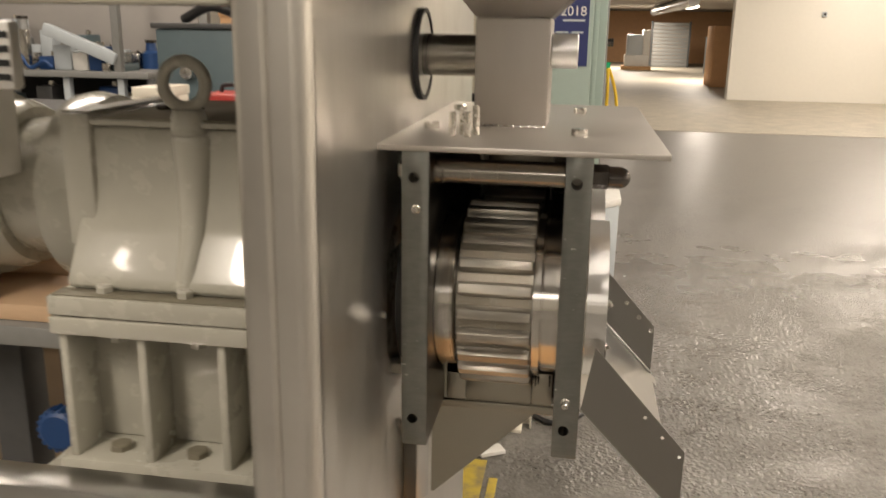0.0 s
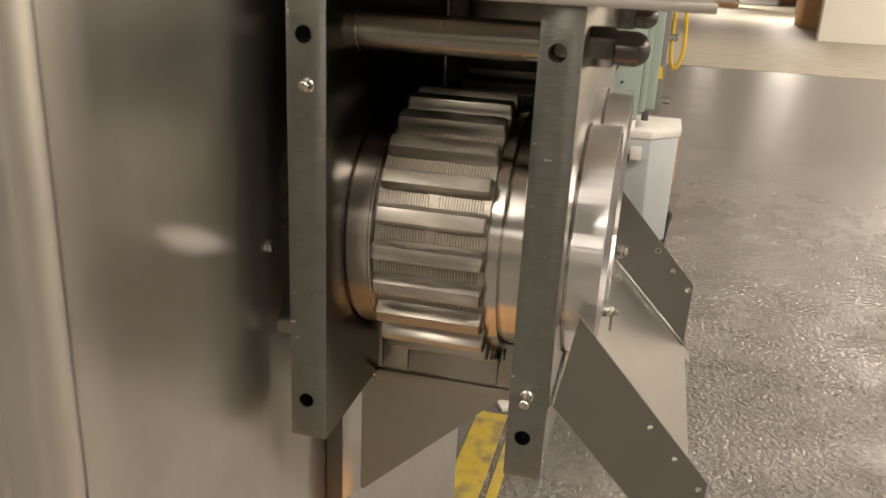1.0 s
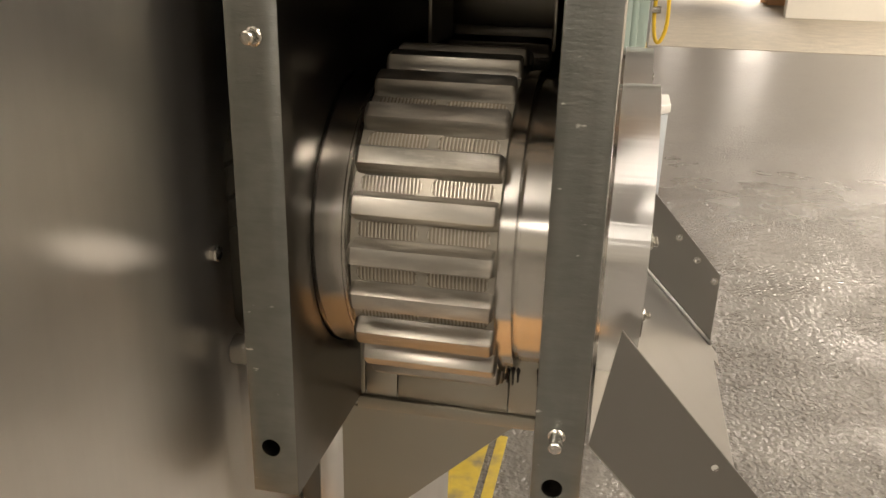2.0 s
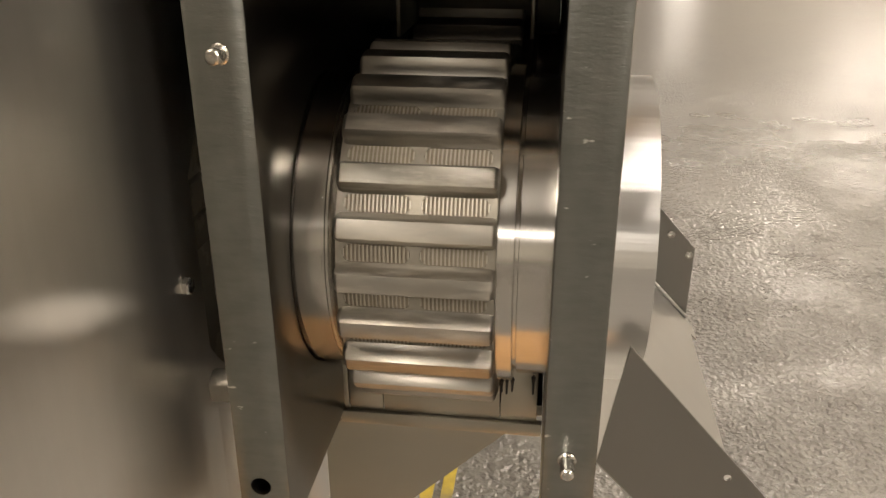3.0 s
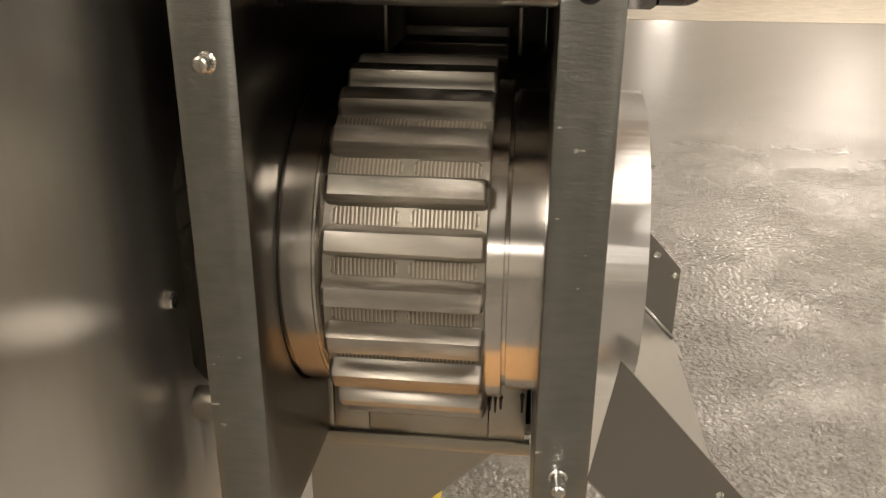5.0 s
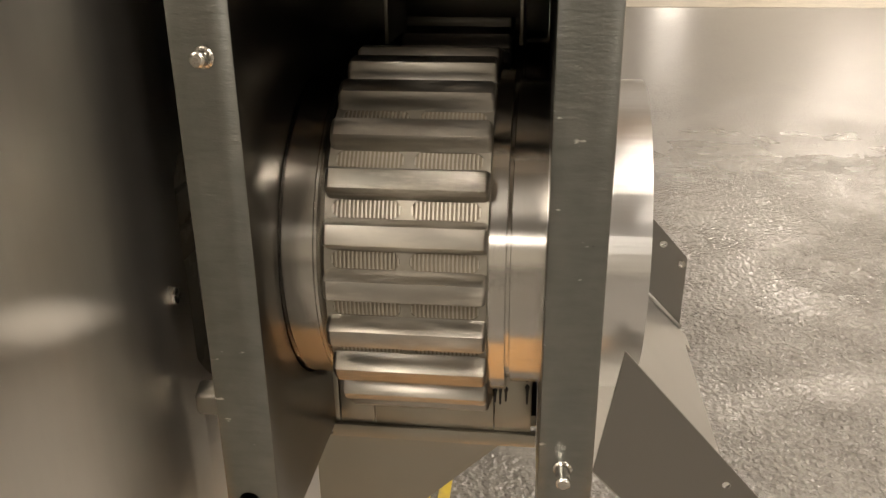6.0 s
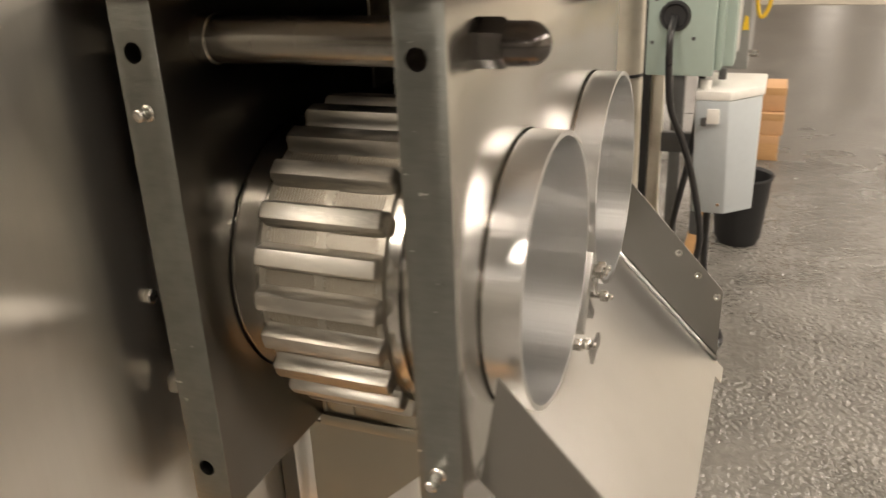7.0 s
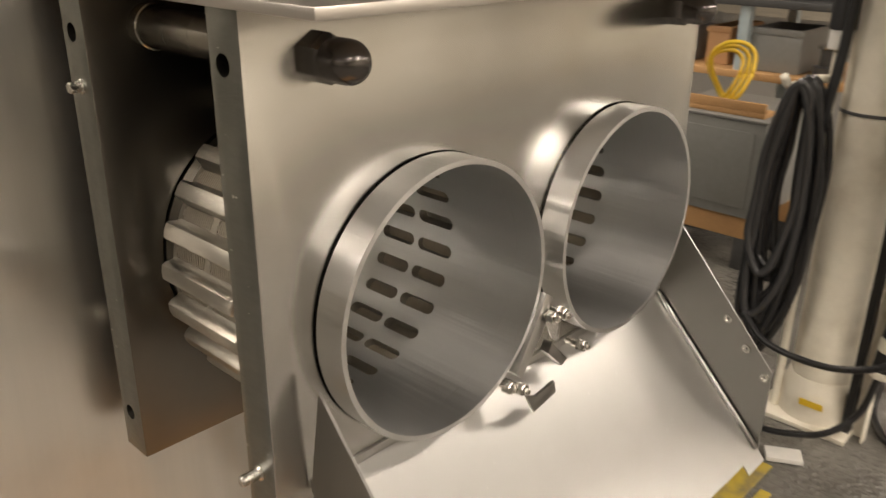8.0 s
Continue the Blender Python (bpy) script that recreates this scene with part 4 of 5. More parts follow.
part("column_bracket", box(-0.30, -0.156, 2.84, 2.985, 1.3, 1.36, 0.003), M_DARKGREY, enc)
part("cable_gland", lathe([(2.769, 0.0), (2.766, 0.028), (2.760, 0.032), (2.760, 0.038), (2.7695, 0.040)], (-0.085, 0, 1.172), "y", 32), M_BLACK, enc)
for x, z in ((-0.134, 1.214), (-0.028, 1.222), (-0.035, 1.115), (-0.140, 1.105)):
    part("knockout", rod((x, 2.7675, z), "y", 0.004, 0.005, 14), M_DARKGREY, enc)
part("latch", box(0.030, 0.050, 2.84, 2.862, 0.998, 1.028, 0.002), M_DARKGREY, enc)
cal = thing("wall_calendar", "navy blue wall calendar page with white year", "calendar", at=(-0.06, 2.765, 1.55))
part("sheet", box(-0.115, 0.004, 2.7665, 2.7685, 1.431, 1.655), M_NAVY, cal)
back = thing("panel_cabinet", "tall grey enamelled panel cabinet behind the green box", "cabinet", at=(0.0, 3.4, 0.93))
part("case", box(-0.16, 0.084, 3.36, 3.85, 0.935, 2.05, 0.005), M_GREYMETAL, back)
part("white_edge", box(0.026, 0.056, 3.30, 3.3595, 1.0, 2.05, 0.003), M_WHITE, back, "white edge strip")
part("sign", prism([(0.060, 1.06), (0.080, 1.06), (0.076, 1.10), (0.066, 1.105)], "y", 3.354, 3.3595), M_YELLOW, back, "small yellow warning sign")
for z in (0.98, 1.20):
    part("side_knob", rod((0.084, 3.40, z), "x", 0.03, 0.012, 16), M_BOLT, back)
part("push_button", rod((0.084, 3.50, 1.40), "x", 0.02, 0.022, 18), M_GREEN, back, "green push button")
part("selector", rod((0.084, 3.45, 1.50), "x", 0.025, 0.016, 18), M_DARKBOLT, back)
for x in (-0.15, -0.09):
    part("post", box(x, x + 0.04, 3.40 if x < -0.1 else 3.75, 3.44 if x < -0.1 else 3.79, 0.0, 0.934, 0.003), M_DARKGREY, back)
hose = thing("yellow_hose", "bright yellow hose hung in a loop on the panel cabinet", "hose", at=(0.15, 3.42, 1.2))
part("loop", sweep([(0.092, 3.40, 1.40), (0.096, 3.40, 1.30), (0.094, 3.41, 1.18), (0.104, 3.41, 1.105), (0.122, 3.41, 1.10), (0.138, 3.41, 1.16), (0.132, 3.41, 1.28), (0.112, 3.41, 1.36), (0.096, 3.41, 1.40)], 0.0065, 8, 8), M_YELLOW, hose)


def letters(text, size, at, material, parent):
    cu = bpy.data.curves.new("text", "FONT")
    cu.body, cu.size, cu.extrude = text, size, 0.0006
    ob = new("text", cu)
    dg = bpy.context.evaluated_depsgraph_get()
    dg.update()
    me = bpy.data.meshes.new_from_object(ob.evaluated_get(dg))
    bm = bmesh.new()
    bm.from_mesh(me)
    bpy.data.objects.remove(ob)
    bpy.data.curves.remove(cu)
    bpy.data.meshes.remove(me)
    bm.transform(Matrix.Translation(at) @ Matrix.Rotation(radians(90), 4, "X"))
    return part("lettering", bm, material, parent, "", False)


letters("2018", 0.042, (-0.088, 2.7655, 1.590), M_WHITE, cal)
part("small_print", box(-0.080, -0.008, 2.7655, 2.7664, 1.572, 1.578), M_GREYBOX, cal)
part("small_print", box(-0.100, -0.060, 2.7655, 2.7664, 1.535, 1.540), M_GREYBOX, cal)
part("small_print", box(-0.050, -0.012, 2.7655, 2.7664, 1.535, 1.540), M_GREYBOX, cal)

trans = thing("switch_box", "light grey angular steel switch box on a strut", "electrical box", at=(0.06, 2.95, 0.0))
top = [(-0.020, 2.78), (0.066, 2.78), (0.146, 2.88), (0.146, 3.06), (-0.020, 3.06)]
low = [(-0.015, 2.86), (0.074, 2.86), (0.146, 2.93), (0.140, 3.05), (-0.015, 3.05)]
bm = bmesh.new()
va = [bm.verts.new((x, y, 0.610)) for x, y in low]
vb = [bm.verts.new((x, y, 0.952)) for x, y in top]
bm.faces.new(va[::-1])
bm.faces.new(vb)
for i in range(5):
    bm.faces.new((va[i], va[(i + 1) % 5], vb[(i + 1) % 5], vb[i]))
bmesh.ops.bevel(bm, geom=bm.edges[:], offset=0.004, segments=2, profile=0.5, affect="EDGES")
part("body", bm, M_GREYBOX, trans)
part("lid", prism([(x * 1.04, y) for x, y in top], "z", 0.953, 0.978, 0.004), M_WHITE, trans, "off-white painted lid")
part("label_plate", box(0.012, 0.044, 2.780, 2.797, 0.890, 0.930, 0.001), M_WHITE, trans)
part("latch", box(-0.004, 0.0115, 2.782, 2.800, 0.882, 0.905, 0.002), M_DARKGREY, trans)
part("lid_knob", rod((0.0, 2.82, 0.978), "z", 0.025, 0.016, 16), M_WHITE, trans)
part("arm", box(-0.1328, -0.0205, 3.02, 3.05, 0.74, 0.80, 0.002), M_DARKGREY, trans)
for x, z in ((0.0, 0.64), (0.055, 0.64)):
    part("screw", rod((x, 2.850, z), "y", 0.012, 0.005, 10), M_BOLT, trans)
tub = thing("black_tub", "large black plastic tub on the floor", "tub", at=(0.05, 4.2, 0))
part("shell", lathe([(0, 0), (0, 0.085), (0.03, 0.10), (0.30, 0.125), (0.31, 0.132), (0.32, 0.13), (0.31, 0.118), (0.05, 0.085), (0.05, 0)], (0.085, 4.25, 0), "z", 32), M_BLACK, tub)
stick = thing("timber_offcut", "short raw timber offcut leaning by the tub", "timber", at=(-0.08, 3.75, 0))
part("stick", box(-0.02, 0.02, -0.012, 0.012, 0, 0.36, 0.002, m=pose(-0.10, 3.72, 0.003, -12, 8, 0)), M_WOOD, stick)
for i, (x, y, z0, h, w) in enumerate(((0.10, 5.75, 0.0, 0.15, 0.17), (0.11, 5.76, 0.152, 0.13, 0.18), (0.115, 5.80, 0.284, 0.14, 0.17))):
    crate = thing("cardboard_box", "small tan cardboard box in a stack on the floor", "box", "stacked boxes", (x, y, z0))
    part("carton", box(x - w / 2 + 0.05, x + w / 2 + 0.05, y - 0.14, y + 0.14, z0, z0 + h, 0.004), M_CARD if i else M_WOOD, crate)
    part("lid_flap", box(x - w / 2 + 0.049, x + w / 2 + 0.051, y - 0.141, y + 0.141, z0 + h - 0.045, z0 + h - 0.002, 0.001), M_WOOD if i else M_CARD, crate)


def cable(label, pts, r, material=None):
    ob = thing("power_cable", label, "cable", "cables", pts[0])
    part("lead", sweep(pts, r, 10, 8), material or M_CABLE, ob)
    return ob


lead = cable("black power cable from the junction box ending in a connector", [(-0.085, 2.764, 1.172), (-0.088, 2.71, 1.11), (-0.080, 2.73, 0.95), (-0.045, 2.75, 0.85), (-0.013, 2.755, 0.75), (0.018, 2.76, 0.60), (0.016, 2.76, 0.52), (-0.01, 2.76, 0.45), (-0.077, 2.76, 0.385), (-0.20, 2.75, 0.345), (-0.36, 2.76, 0.35), (-0.46, 2.80, 0.40)], 0.0095)
drop = cable("black cable looping down from the switch box to the floor", [(-0.01, 2.83, 1.017), (-0.015, 2.82, 0.90), (-0.035, 2.84, 0.75), (-0.065, 2.86, 0.58), (-0.078, 2.90, 0.49)], 0.009)
conn = thing("cable_connector", "black inline cable connector with a cream band", "connector", at=(-0.085, 2.95, 0.3))
cm = look((-0.078, 2.900, 0.49), (-0.105, 2.90, 0.25)) 
for nm, d0, d1, r, mt in (("cap", 0.0, 0.075, 0.030, M_BLACK), ("band", 0.0752, 0.115, 0.031, M_CREAM), ("body", 0.1152, 0.175, 0.028, M_BLACK), ("ring", 0.1752, 0.195, 0.031, M_CREAM)):
    b = lathe([(-d0, 0), (-d0, r), (-d1, r), (-d1, 0)], (0, 0, 0), "z", 24)
    b.transform(cm)
    part(nm, b, mt, conn)
tail = cable("black cable lying in a curve on the floor", [(-0.101, 2.90, 0.29), (-0.13, 2.90, 0.16), (-0.20, 2.86, 0.08), (-0.32, 2.84, 0.04), (-0.42, 2.86, 0.02)], 0.010)
loop = cable("grey cable lying in a loop on the floor", [(0.02, 3.00, 0.61), (0.02, 3.06, 0.35), (0.05, 3.20, 0.12), (0.085, 3.22, 0.014), (0.03, 3.10, 0.012), (-0.07, 3.06, 0.012), (-0.16, 3.20, 0.012), (-0.2, 3.4, 0.012)], 0.0115)
random.seed(4)
coil = thing("cable_coil", "thick coil of black cable hung beside the column", "cable", at=(-0.43, 2.98, 0.95))
part("hook", sweep([(-0.40, 3.06, 1.04), (-0.44, 2.98, 1.045), (-0.475, 2.92, 1.03), (-0.485, 2.89, 1.06)], 0.012, 8, 6), M_CREAM, coil)
for i in range(17):
    tight = i < 10                      # most turns lie in one bundle, the rest hang loose
    wr = random.uniform(0.055, 0.088) if tight else random.uniform(0.01, 0.05)
    wl = random.uniform(0.040, 0.090) if not tight or i % 3 == 0 else random.uniform(0.060, 0.082)
    d = random.uniform(0.58, 0.86) if tight else random.uniform(0.40, 0.75)
    yy = 2.885 + 0.014 * (i % 6) + random.uniform(-0.006, 0.006)
    cx, lean = -0.425 + random.uniform(-0.008, 0.008), random.uniform(-0.05, -0.01)
    pts = []
    for k in range(15):
        a = 2 * math.pi * k / 14 + math.pi / 2
        w = wr if math.cos(a) > 0 else wl
        fall = 0.5 - 0.5 * math.sin(a)
        pts.append((cx + w * math.cos(a) * (1.0 - 0.18 * math.sin(a)) + lean * fall + random.uniform(-0.006, 0.006), yy + 0.012 * math.cos(a * 2), 1.055 - d * fall))
    part("turn", sweep(pts, random.choice((0.009, 0.0105, 0.012)), 8, 4), M_CABLE if i % 4 else M_CABLE2, coil)
hang = cable("thick black cable running down beside the column", [(-0.345, 2.98, 2.6), (-0.350, 2.97, 1.8), (-0.365, 2.96, 1.2), (-0.40, 2.94, 0.8), (-0.43, 2.92, 0.45), (-0.46, 2.9, 0.1), (-0.5, 2.88, 0.012)], 0.014)

# ---- stores behind the column ----
ctl = thing("control_cabinet", "dark grey steel control cabinet on timber bearers", "cabinet", at=(-1.2, 4.2, 0.24))
part("case", box(-1.44, -0.947, 3.98, 4.50, 0.245, 0.660, 0.006), M_GREYMETAL, ctl)
part("top_lip", box(-1.445, -0.942, 3.975, 4.505, 0.661, 0.673, 0.003), M_GREYMETAL, ctl)
part("door", box(-1.39, -0.99, 3.972, 3.9795, 0.29, 0.62, 0.003), M_GREYMETAL, ctl)
for y in (4.0, 4.35):
    bear = thing("timber_bearer", "raw orange timber bearer under the cabinet", "timber", "bearers", (-1.2, y, 0.13))
    part("beam", box(-1.55, -0.925, y, y + 0.10, 0.145, 0.244, 0.004), M_WOOD, bear)
    for x in (-1.45, -1.03):
        part("block", box(x, x + 0.09, y, y + 0.10, 0.0, 0.1445, 0.003), M_DARKGREY, bear)
rack = thing("steel_rack", "crowded dark steel storage rack with timber shelf", "rack", at=(-1.3, 4.9, 0))
for x in (-2.2, -1.42, -0.62):
    for y in (4.62, 5.2):
        part("post", box(x, x + 0.05, y, y + 0.05, 0, 2.2, 0.002), M_BLUESTEEL if x == -1.42 else M_GREYMETAL, rack)
for z in (0.72, 1.06, 1.42, 1.85):
    part("shelf", box(-2.19, -0.60, 4.60, 5.26, z, z + 0.035, 0.002), M_WOOD if z < 1 else M_DARKGREY, rack)
random.seed(11)
for z in (0.756, 1.096, 1.456):
    x = -2.1
    while x < -0.75:
        w, h, d = random.uniform(0.10, 0.26), random.uniform(0.10, 0.26), random.uniform(0.2, 0.4)
        y0 = random.uniform(4.66, 4.75)
        kind = random.choice(("tote", "part", "carton"))
        if kind == "part":
            it = thing("spare_part", "dark greasy machine spare part on the rack", "spare part", "rack contents", (x, y0, z))
            part("hub", lathe([(0, 0), (0, w * 0.5), (h * 0.3, w * 0.5), (h * 0.35, w * 0.3), (h * 0.9, w * 0.28), (h * 0.9, 0)], (x + w / 2, y0 + w / 2, z), "z", 24), M_DARKGREY, it)
            part("flange", lathe([(h * 0.9 + 0.001, 0), (h * 0.9 + 0.001, w * 0.4), (h, w * 0.4), (h, 0)], (x + w / 2, y0 + w / 2, z), "z", 24), M_BOLT, it)
        else:
            it = thing("storage_" + kind, "worn storage box on the steel rack" if kind == "tote" else "plain cardboard carton on the steel rack", "box", "rack contents", (x, y0, z))
            mt = random.choice((M_GREYMETAL, M_BLUEGREY, M_WHITE, M_DARKGREY)) if kind == "tote" else M_CARD
            part("body", cut(box(x, x + w, y0, y0 + d, z, z + h, 0.004), box(x + 0.012, x + w - 0.012, y0 + 0.012, y0 + d - 0.012, z + 0.012, z + h + 0.05)), mt, it)
            part("rim", box(x - 0.006, x + w + 0.006, y0 - 0.006, y0 - 0.0005, z + h - 0.03, z + h - 0.005, 0.001), mt, it)
        x += w + random.uniform(0.03, 0.12)
yh = thing("coiled_hose", "bright yellow air hose coiled on the cabinet", "hose", at=(-1.2, 4.2, 0.67))
for i in range(3):
    pts = [(-1.24 - 0.03 * i + (0.095 - 0.012 * i) * math.cos(a), 4.22 + 0.05 * math.sin(a * 2) + 0.03 * i, 0.815 - 0.012 * i + (0.130 - 0.012 * i) * math.sin(a)) for a in [2 * math.pi * k / 10 for k in range(11)]]
    part("turn", sweep(pts, 0.010, 8, 4), M_YELLOW, yh)
tray = thing("timber_tray", "shallow raw timber tray on the cabinet", "tray", at=(-1.2, 4.2, 0.668))
part("base", box(-1.34, -0.98, 4.02, 4.12, 0.674, 0.695, 0.002), M_WOOD, tray)
part("side", box(-1.34, -0.98, 4.02, 4.035, 0.6955, 0.735, 0.002), M_WOOD, tray)

line = thing("floor_marking", "worn yellow painted line on the concrete floor", "floor marking", at=(-0.3, 2.5, 0))
part("stripe", box(-0.375, -0.275, 1.55, 2.72, 0.0, 0.004), M_YPAINT, line)
part("stripe", box(-0.255, -0.225, 1.55, 2.60, 0.0, 0.0035), M_YPAINT, line)
pad = thing("timber_pallet", "raw timber pallet on the floor under the machine", "pallet", at=(0.0, 0.9, 0))
for i in range(7):
    part("board", box(-0.55, 0.65, 0.42 + i * 0.125, 0.52 + i * 0.125, 0.102, 0.122, 0.002), M_WOOD, pad)
for x in (-0.53, 0.0, 0.53):
    part("bearer", box(x, x + 0.09, 0.42, 1.27, 0.0, 0.1015, 0.003), M_WOOD, pad)
paper = thing("paper_scrap", "small white paper scrap on the floor", "paper", at=(-0.24, 2.72, 0))
part("sheet", box(-0.05, 0.05, -0.03, 0.03, 0.005, 0.020, 0.002, m=pose(-0.27, 2.78, 0.0, 0, 0, 30)), M_WHITE, paper)
frame_leg = thing("machine_stand", "bare steel angle stand under the machine", "stand", at=(-0.3, 1.4, 0))
part("leg", box(-0.330, -0.270, 1.30, 1.36, 0.0, 0.93, 0.003), M_GREYMETAL, frame_leg)
part("brace", box(-0.36, -0.30, 1.5, 2.0, 0.0, 0.05, 0.003, m=pose(0, 0, 0.0)), M_DARKGREY, frame_leg)

# ---- stores to the far side of the gearbox ----
bench = thing("parts_bench", "grey steel parts bench with an upright and crowded shelf", "bench", at=(-3.2, 5.2, 0))
part("top", box(-5.6, -2.72, 4.95, 5.75, 1.205, 1.245, 0.003), M_GREYMETAL, bench)
part("shelf", box(-5.6, -2.74, 5.0, 5.75, 0.72, 0.745, 0.003), M_DARKGREY, bench)
for x in (-5.58, -4.2, -3.33, -2.95):
    for y in (4.98, 5.68):
        part("leg", box(x, x + 0.045, y, y + 0.045, 0, 1.2045, 0.002), M_GREYBOX, bench)
part("upright", box(-2.965, -2.915, 4.98, 5.03, 1.2455, 2.3, 0.003), M_GREYMETAL, bench)
part("back_board", box(-5.6, -2.72, 5.70, 5.74, 1.2455, 2.3, 0.003), M_PALEBOARD, bench)
part("lower_back", box(-5.6, -2.74, 5.70, 5.74, 0.05, 1.2, 0.003), M_BLACK, bench)
part("side_sheet", box(-2.735, -2.722, 4.96, 5.69, 0.05, 1.2045, 0.002), M_DARKGREY, bench)
random.seed(21)
for z, lo_h, hi_h, y_lo, n_row in ((1.2455, 0.05, 0.16, 5.0, 1), (1.2455, 0.14, 0.34, 5.32, 1), (0.7455, 0.15, 0.40, 5.05, 1)):
    x = -4.6
    while x < -2.98:
        w, h = random.uniform(0.06, 0.15), random.uniform(lo_h, hi_h)
        y0 = y_lo + random.uniform(0.0, 0.08)
        if z > 1:
            mt = random.choice((M_GREYBOX, M_WHITE, M_BLUEGREY, M_GREYMETAL, M_BLUE, M_CREAM, M_BOLT, M_GREYBOX))
        else:
            mt = random.choice((M_BLUE, M_DARKGREY, M_BLACK, M_DARKGREY, M_BLUEGREY))
        it = thing("bench_part", "assorted machine part lying on the bench", "spare part", "bench contents", (x, y0, z))
        pick = random.random()
        if pick < 0.4:
            part("block", box(x, x + w, y0, y0 + 0.18, z, z + h, 0.008), mt, it)
            part("knob", rod((x + w / 2, y0 + 0.1, z + h), "z", 0.03, w * 0.2, 14), M_BOLT, it)
        elif pick < 0.7:
            part("tub", cut(box(x, x + w, y0, y0 + 0.2, z, z + h * 0.7, 0.006), box(x + 0.006, x + w - 0.006, y0 + 0.006, y0 + 0.194, z + 0.01, z + h)), mt, it)
            part("filling", lathe([(0, 0), (0, w * 0.35), (h * 0.5, w * 0.3), (h * 0.75, 0)], (x + w / 2, y0 + 0.1, z + 0.011), "z", 12), M_DARKBOLT, it)
        else:
            part("drum", lathe([(0, 0), (0, w / 2), (h * 0.6, w / 2), (h * 0.7, w * 0.3), (h, w * 0.25), (h, 0)], (x + w / 2, y0 + w / 2, z), "z", 20), mt, it)
            part("cap", rod((x + w / 2, y0 + w / 2, z + h), "z", 0.02, w * 0.3, 16), M_DARKBOLT, it)
        x += w + random.uniform(0.0, 0.03)
arm = thing("slanted_guide", "long pale steel guide leaning on the bench", "guide", at=(-3.3, 5.1, 1.25))
part("bar", box(-0.26, 0.26, -0.03, 0.03, 0.0, 0.075, 0.006, m=pose(-3.20, 4.99, 1.38, 0, 21, 0)), M_GREYBOX, arm)
part("foot", box(-3.04, -2.99, 4.97, 5.01, 1.2455, 1.30, 0.004), M_BOLT, arm)
part("foot", box(-3.60, -3.55, 4.97, 5.01, 1.2455, 1.50, 0.004), M_BOLT, arm)
wire = cable("tangled blue cable lying on the bench", [(-3.95, 4.98, 1.27), (-3.80, 4.97, 1.36), (-3.72, 4.98, 1.27), (-3.62, 4.97, 1.34), (-3.55, 4.98, 1.26), (-3.45, 4.98, 1.30), (-3.40, 4.99, 1.26)], 0.014, M_BLUE)
blue = thing("drive_cabinet", "blue grey enamelled drive cabinet with cables on top", "cabinet", at=(-1.1, 2.7, 0))
part("case", box(-1.355, -0.95, 2.5, 3.0, 0, 1.530, 0.008), M_BLUEGREY, blue)
part("lid", box(-1.365, -0.94, 2.49, 3.01, 1.5305, 1.548, 0.004), M_DARKGREY, blue)
part("knob", lathe([(2.499, 0), (2.499, 0.022), (2.47, 0.020), (2.465, 0)], (-1.245, 0, 1.395), "y", 20), M_BOLT, blue)
mess = cable("black cables piled on the drive cabinet", [(-1.30, 2.6, 1.56), (-1.18, 2.55, 1.60), (-1.10, 2.62, 1.57), (-1.02, 2.56, 1.61), (-0.97, 2.6, 1.57)], 0.016)
side = thing("side_table", "low dark steel table behind the gearbox", "table", at=(-1.1, 2.2, 0))
part("top", box(-1.9, -0.82, 1.95, 2.42, 1.270, 1.305, 0.003), M_DARKGREY, side)
for x in (-1.88, -0.86):
    for y in (1.97, 2.38):
        part("leg", box(x, x + 0.035, y, y + 0.035, 0, 1.2695, 0.002), M_DARKGREY, side)
redb = thing("red_toolbox", "small red plastic toolbox on the table", "toolbox", at=(-0.95, 2.1, 1.29))
part("case", box(-0.98, -0.84, 2.0, 2.14, 1.3055, 1.372, 0.008), M_RED, redb)
part("handle", sweep([(-0.95, 2.07, 1.371), (-0.94, 2.07, 1.39), (-0.88, 2.07, 1.39), (-0.87, 2.07, 1.371)], 0.006, 8, 4), M_BLACK, redb)
for i in range(3):
    bk = thing("manual", "cream paper manual lying on the table", "book", "manuals", (-1.25, 2.1, 1.29))
    part("paper_block", box(-1.178 + 0.005 * i, -1.09 + 0.004 * i, 2.0, 2.16, 1.3055 + 0.026 * i, 1.331 + 0.026 * i, 0.003), M_CREAM, bk)
cart = thing("large_carton", "large brown cardboard carton behind the machine", "carton", at=(-1.7, 2.0, 0))
part("body", box(-2.5, -0.98, 1.62, 1.90, 0.0, 1.02, 0.006), M_KRAFT, cart)
part("flap", box(-2.5, -0.98, 1.612, 1.6195, 0.80, 1.02, 0.002), M_KRAFT, cart)

# ---- far end of the hall ----
wrap = thing("wrapped_pallet", "pallet of goods wrapped in clear film", "pallet", at=(2.3, 37, 0))
part("base", box(1.65, 2.85, 36.4, 37.4, 0.007, 0.16, 0.01), M_WOOD, wrap)
part("load", box(1.75, 2.75, 36.5, 37.3, 0.1605, 0.62, 0.03), M_WHITE, wrap)
part("load", box(1.82, 2.45, 36.5, 37.3, 0.6205, 1.45, 0.03), M_GREYBOX, wrap)
part("load", box(2.46, 2.75, 36.6, 37.2, 0.6205, 1.65, 0.03), M_WHITE, wrap)
rolld = thing("roller_door", "closed grey steel roller door at the passage end", "door", at=(4.0, 40.5, 0))
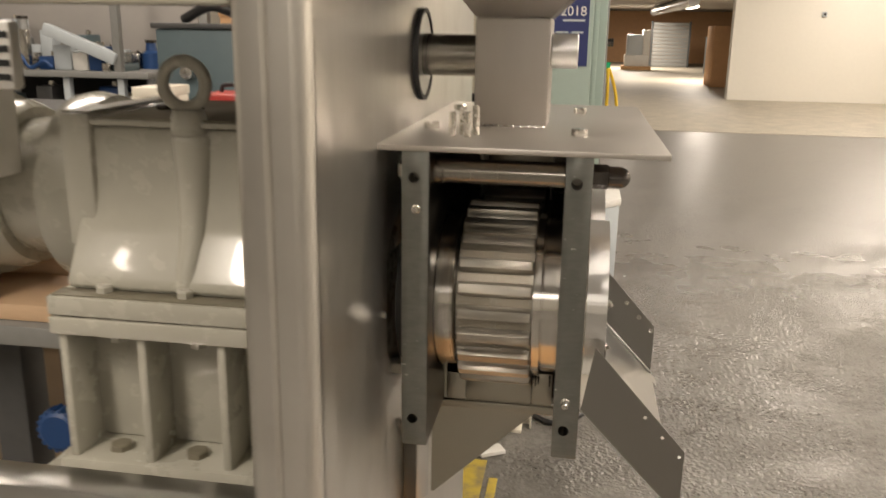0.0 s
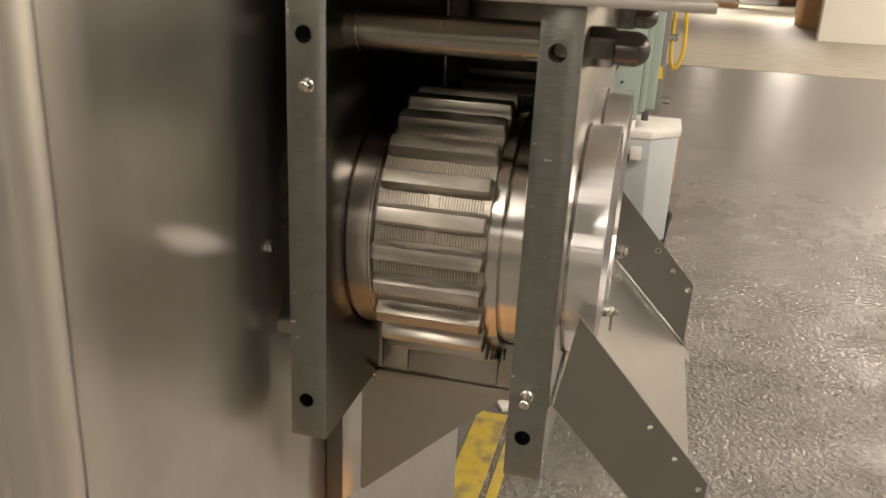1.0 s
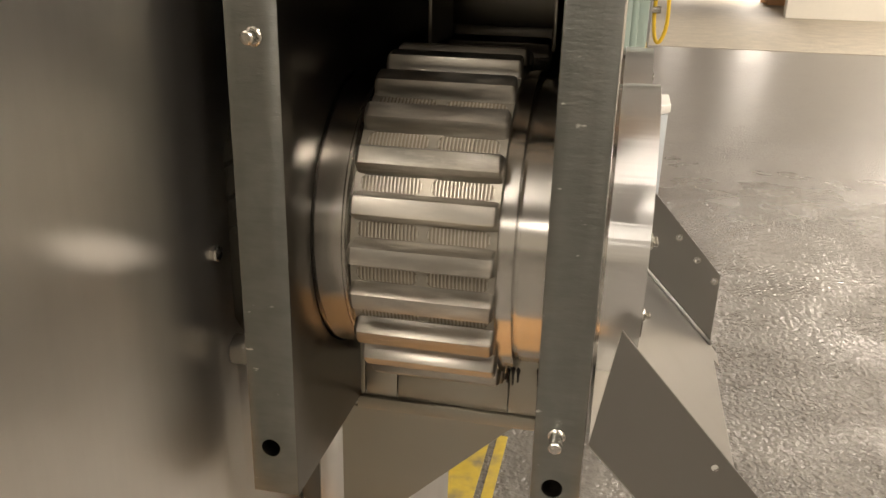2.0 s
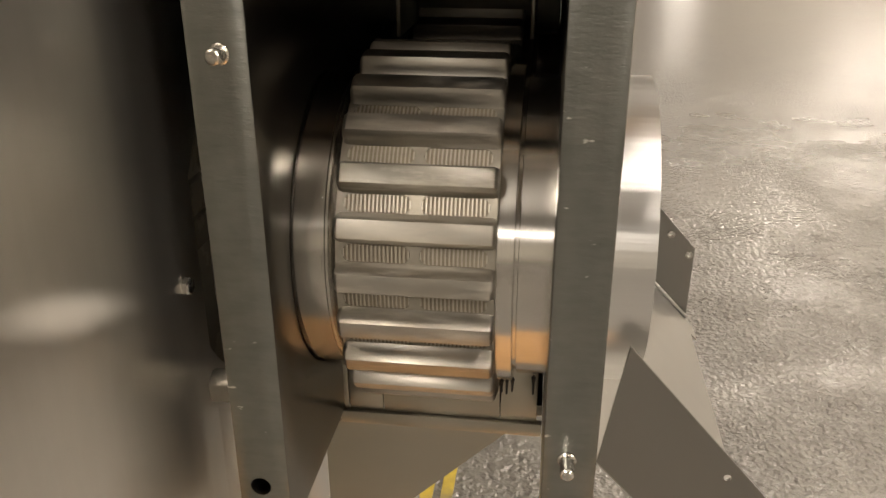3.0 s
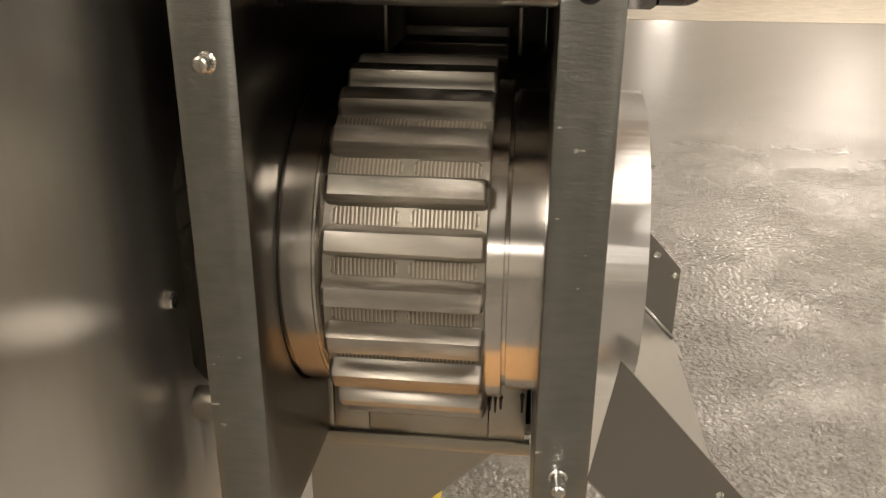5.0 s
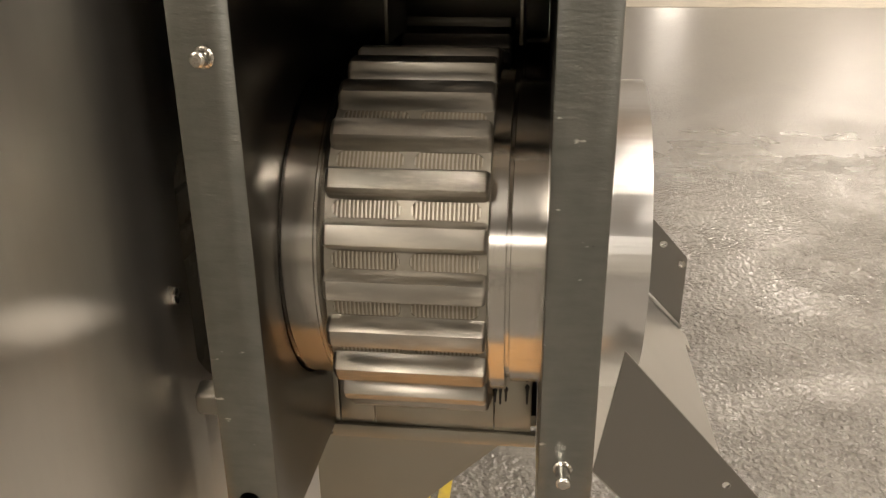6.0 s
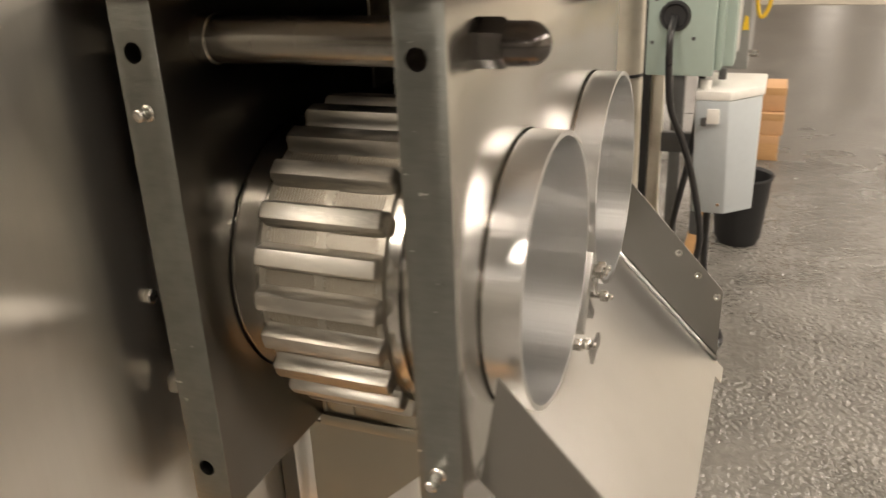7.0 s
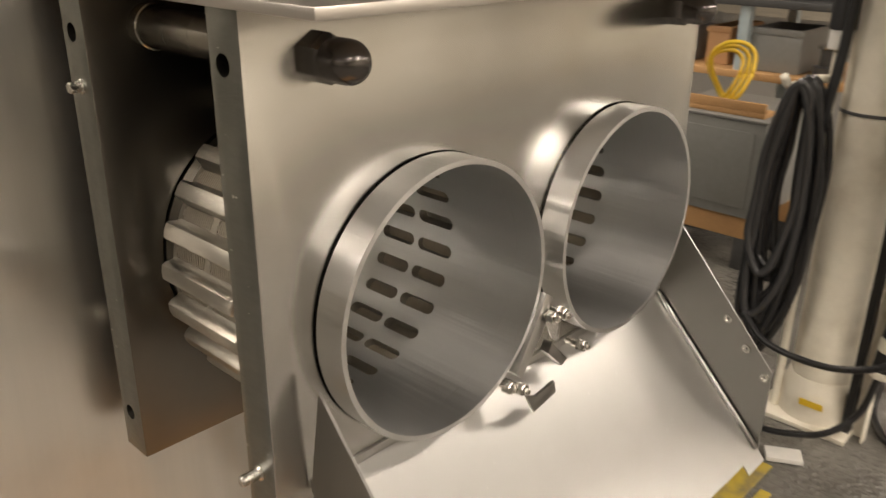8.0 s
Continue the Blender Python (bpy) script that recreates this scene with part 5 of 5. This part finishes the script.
for i in range(12):
    part("slat", box(3.15, 4.75, 40.5, 40.54, 0.02 + i * 0.165, 0.178 + i * 0.165, 0.012), M_GREYMETAL, rolld)
part("guide", box(3.06, 3.149, 40.46, 40.58, 0.007, 2.05, 0.005), M_DARKGREY, rolld)
part("guide", box(4.751, 4.84, 40.46, 40.58, 0.007, 2.05, 0.005), M_DARKGREY, rolld)
duct = thing("air_duct", "long bright sheet metal duct under the passage ceiling", "duct", at=(3.5, 33, 2.4))
part("tube", rod((3.0, 25.0, 2.42), "y", 14.0, 0.16, 20), M_SHEET, duct)
part("hanger", box(2.98, 3.02, 27.0, 27.03, 2.57, 2.6195), M_DARKGREY, duct)
glow = thing("dome_light", "round lit ceiling lamp in the passage", "lamp", at=(4.3, 36, 2.6))
part("bowl", lathe([(2.6195, 0.40), (2.56, 0.38), (2.50, 0.26), (2.47, 0.0)], (4.15, 36.0, 0), "z", 28), M_GLOW, glow)
for x, y, w, h, mt, nm, lb in ((4.95, 34.0, 0.5, 1.35, M_BLUEGREY, "machine_case", "dark machine case standing by the passage wall"), (5.1, 30.0, 0.55, 1.05, M_DARKGREY, "waste_bin", "black waste bin standing by the passage wall")):
    it = thing(nm, lb, "bin" if nm == "waste_bin" else "machine", at=(x, y, 0))
    part("body", box(x - w / 2, x + w / 2, y, y + 0.5, 0.007, h, 0.03), mt, it)
    part("lid", box(x - w / 2 - 0.02, x + w / 2 + 0.02, y - 0.02, y + 0.52, h + 0.001, h + 0.06, 0.02), mt, it)
shelf = thing("tan_cupboard", "tan painted cupboard beside the partition", "cupboard", at=(3.9, 26.5, 0))
part("case", box(3.75, 4.25, 25.8, 27.2, 0.007, 1.75, 0.01), M_CARD, shelf)
part("door", box(3.742, 3.7495, 25.85, 27.15, 0.06, 1.70, 0.003), M_CARD, shelf)
thermo = thing("wall_thermostat", "small grey thermostat on the white partition", "thermostat", at=(5.45, 20.98, 2.0))
part("case", box(5.40, 5.50, 20.96, 20.999, 1.95, 2.06, 0.008), M_GREYBOX, thermo)
part("dial", rod((5.45, 20.945, 2.005), "y", 0.015, 0.03, 16), M_DARKGREY, thermo)
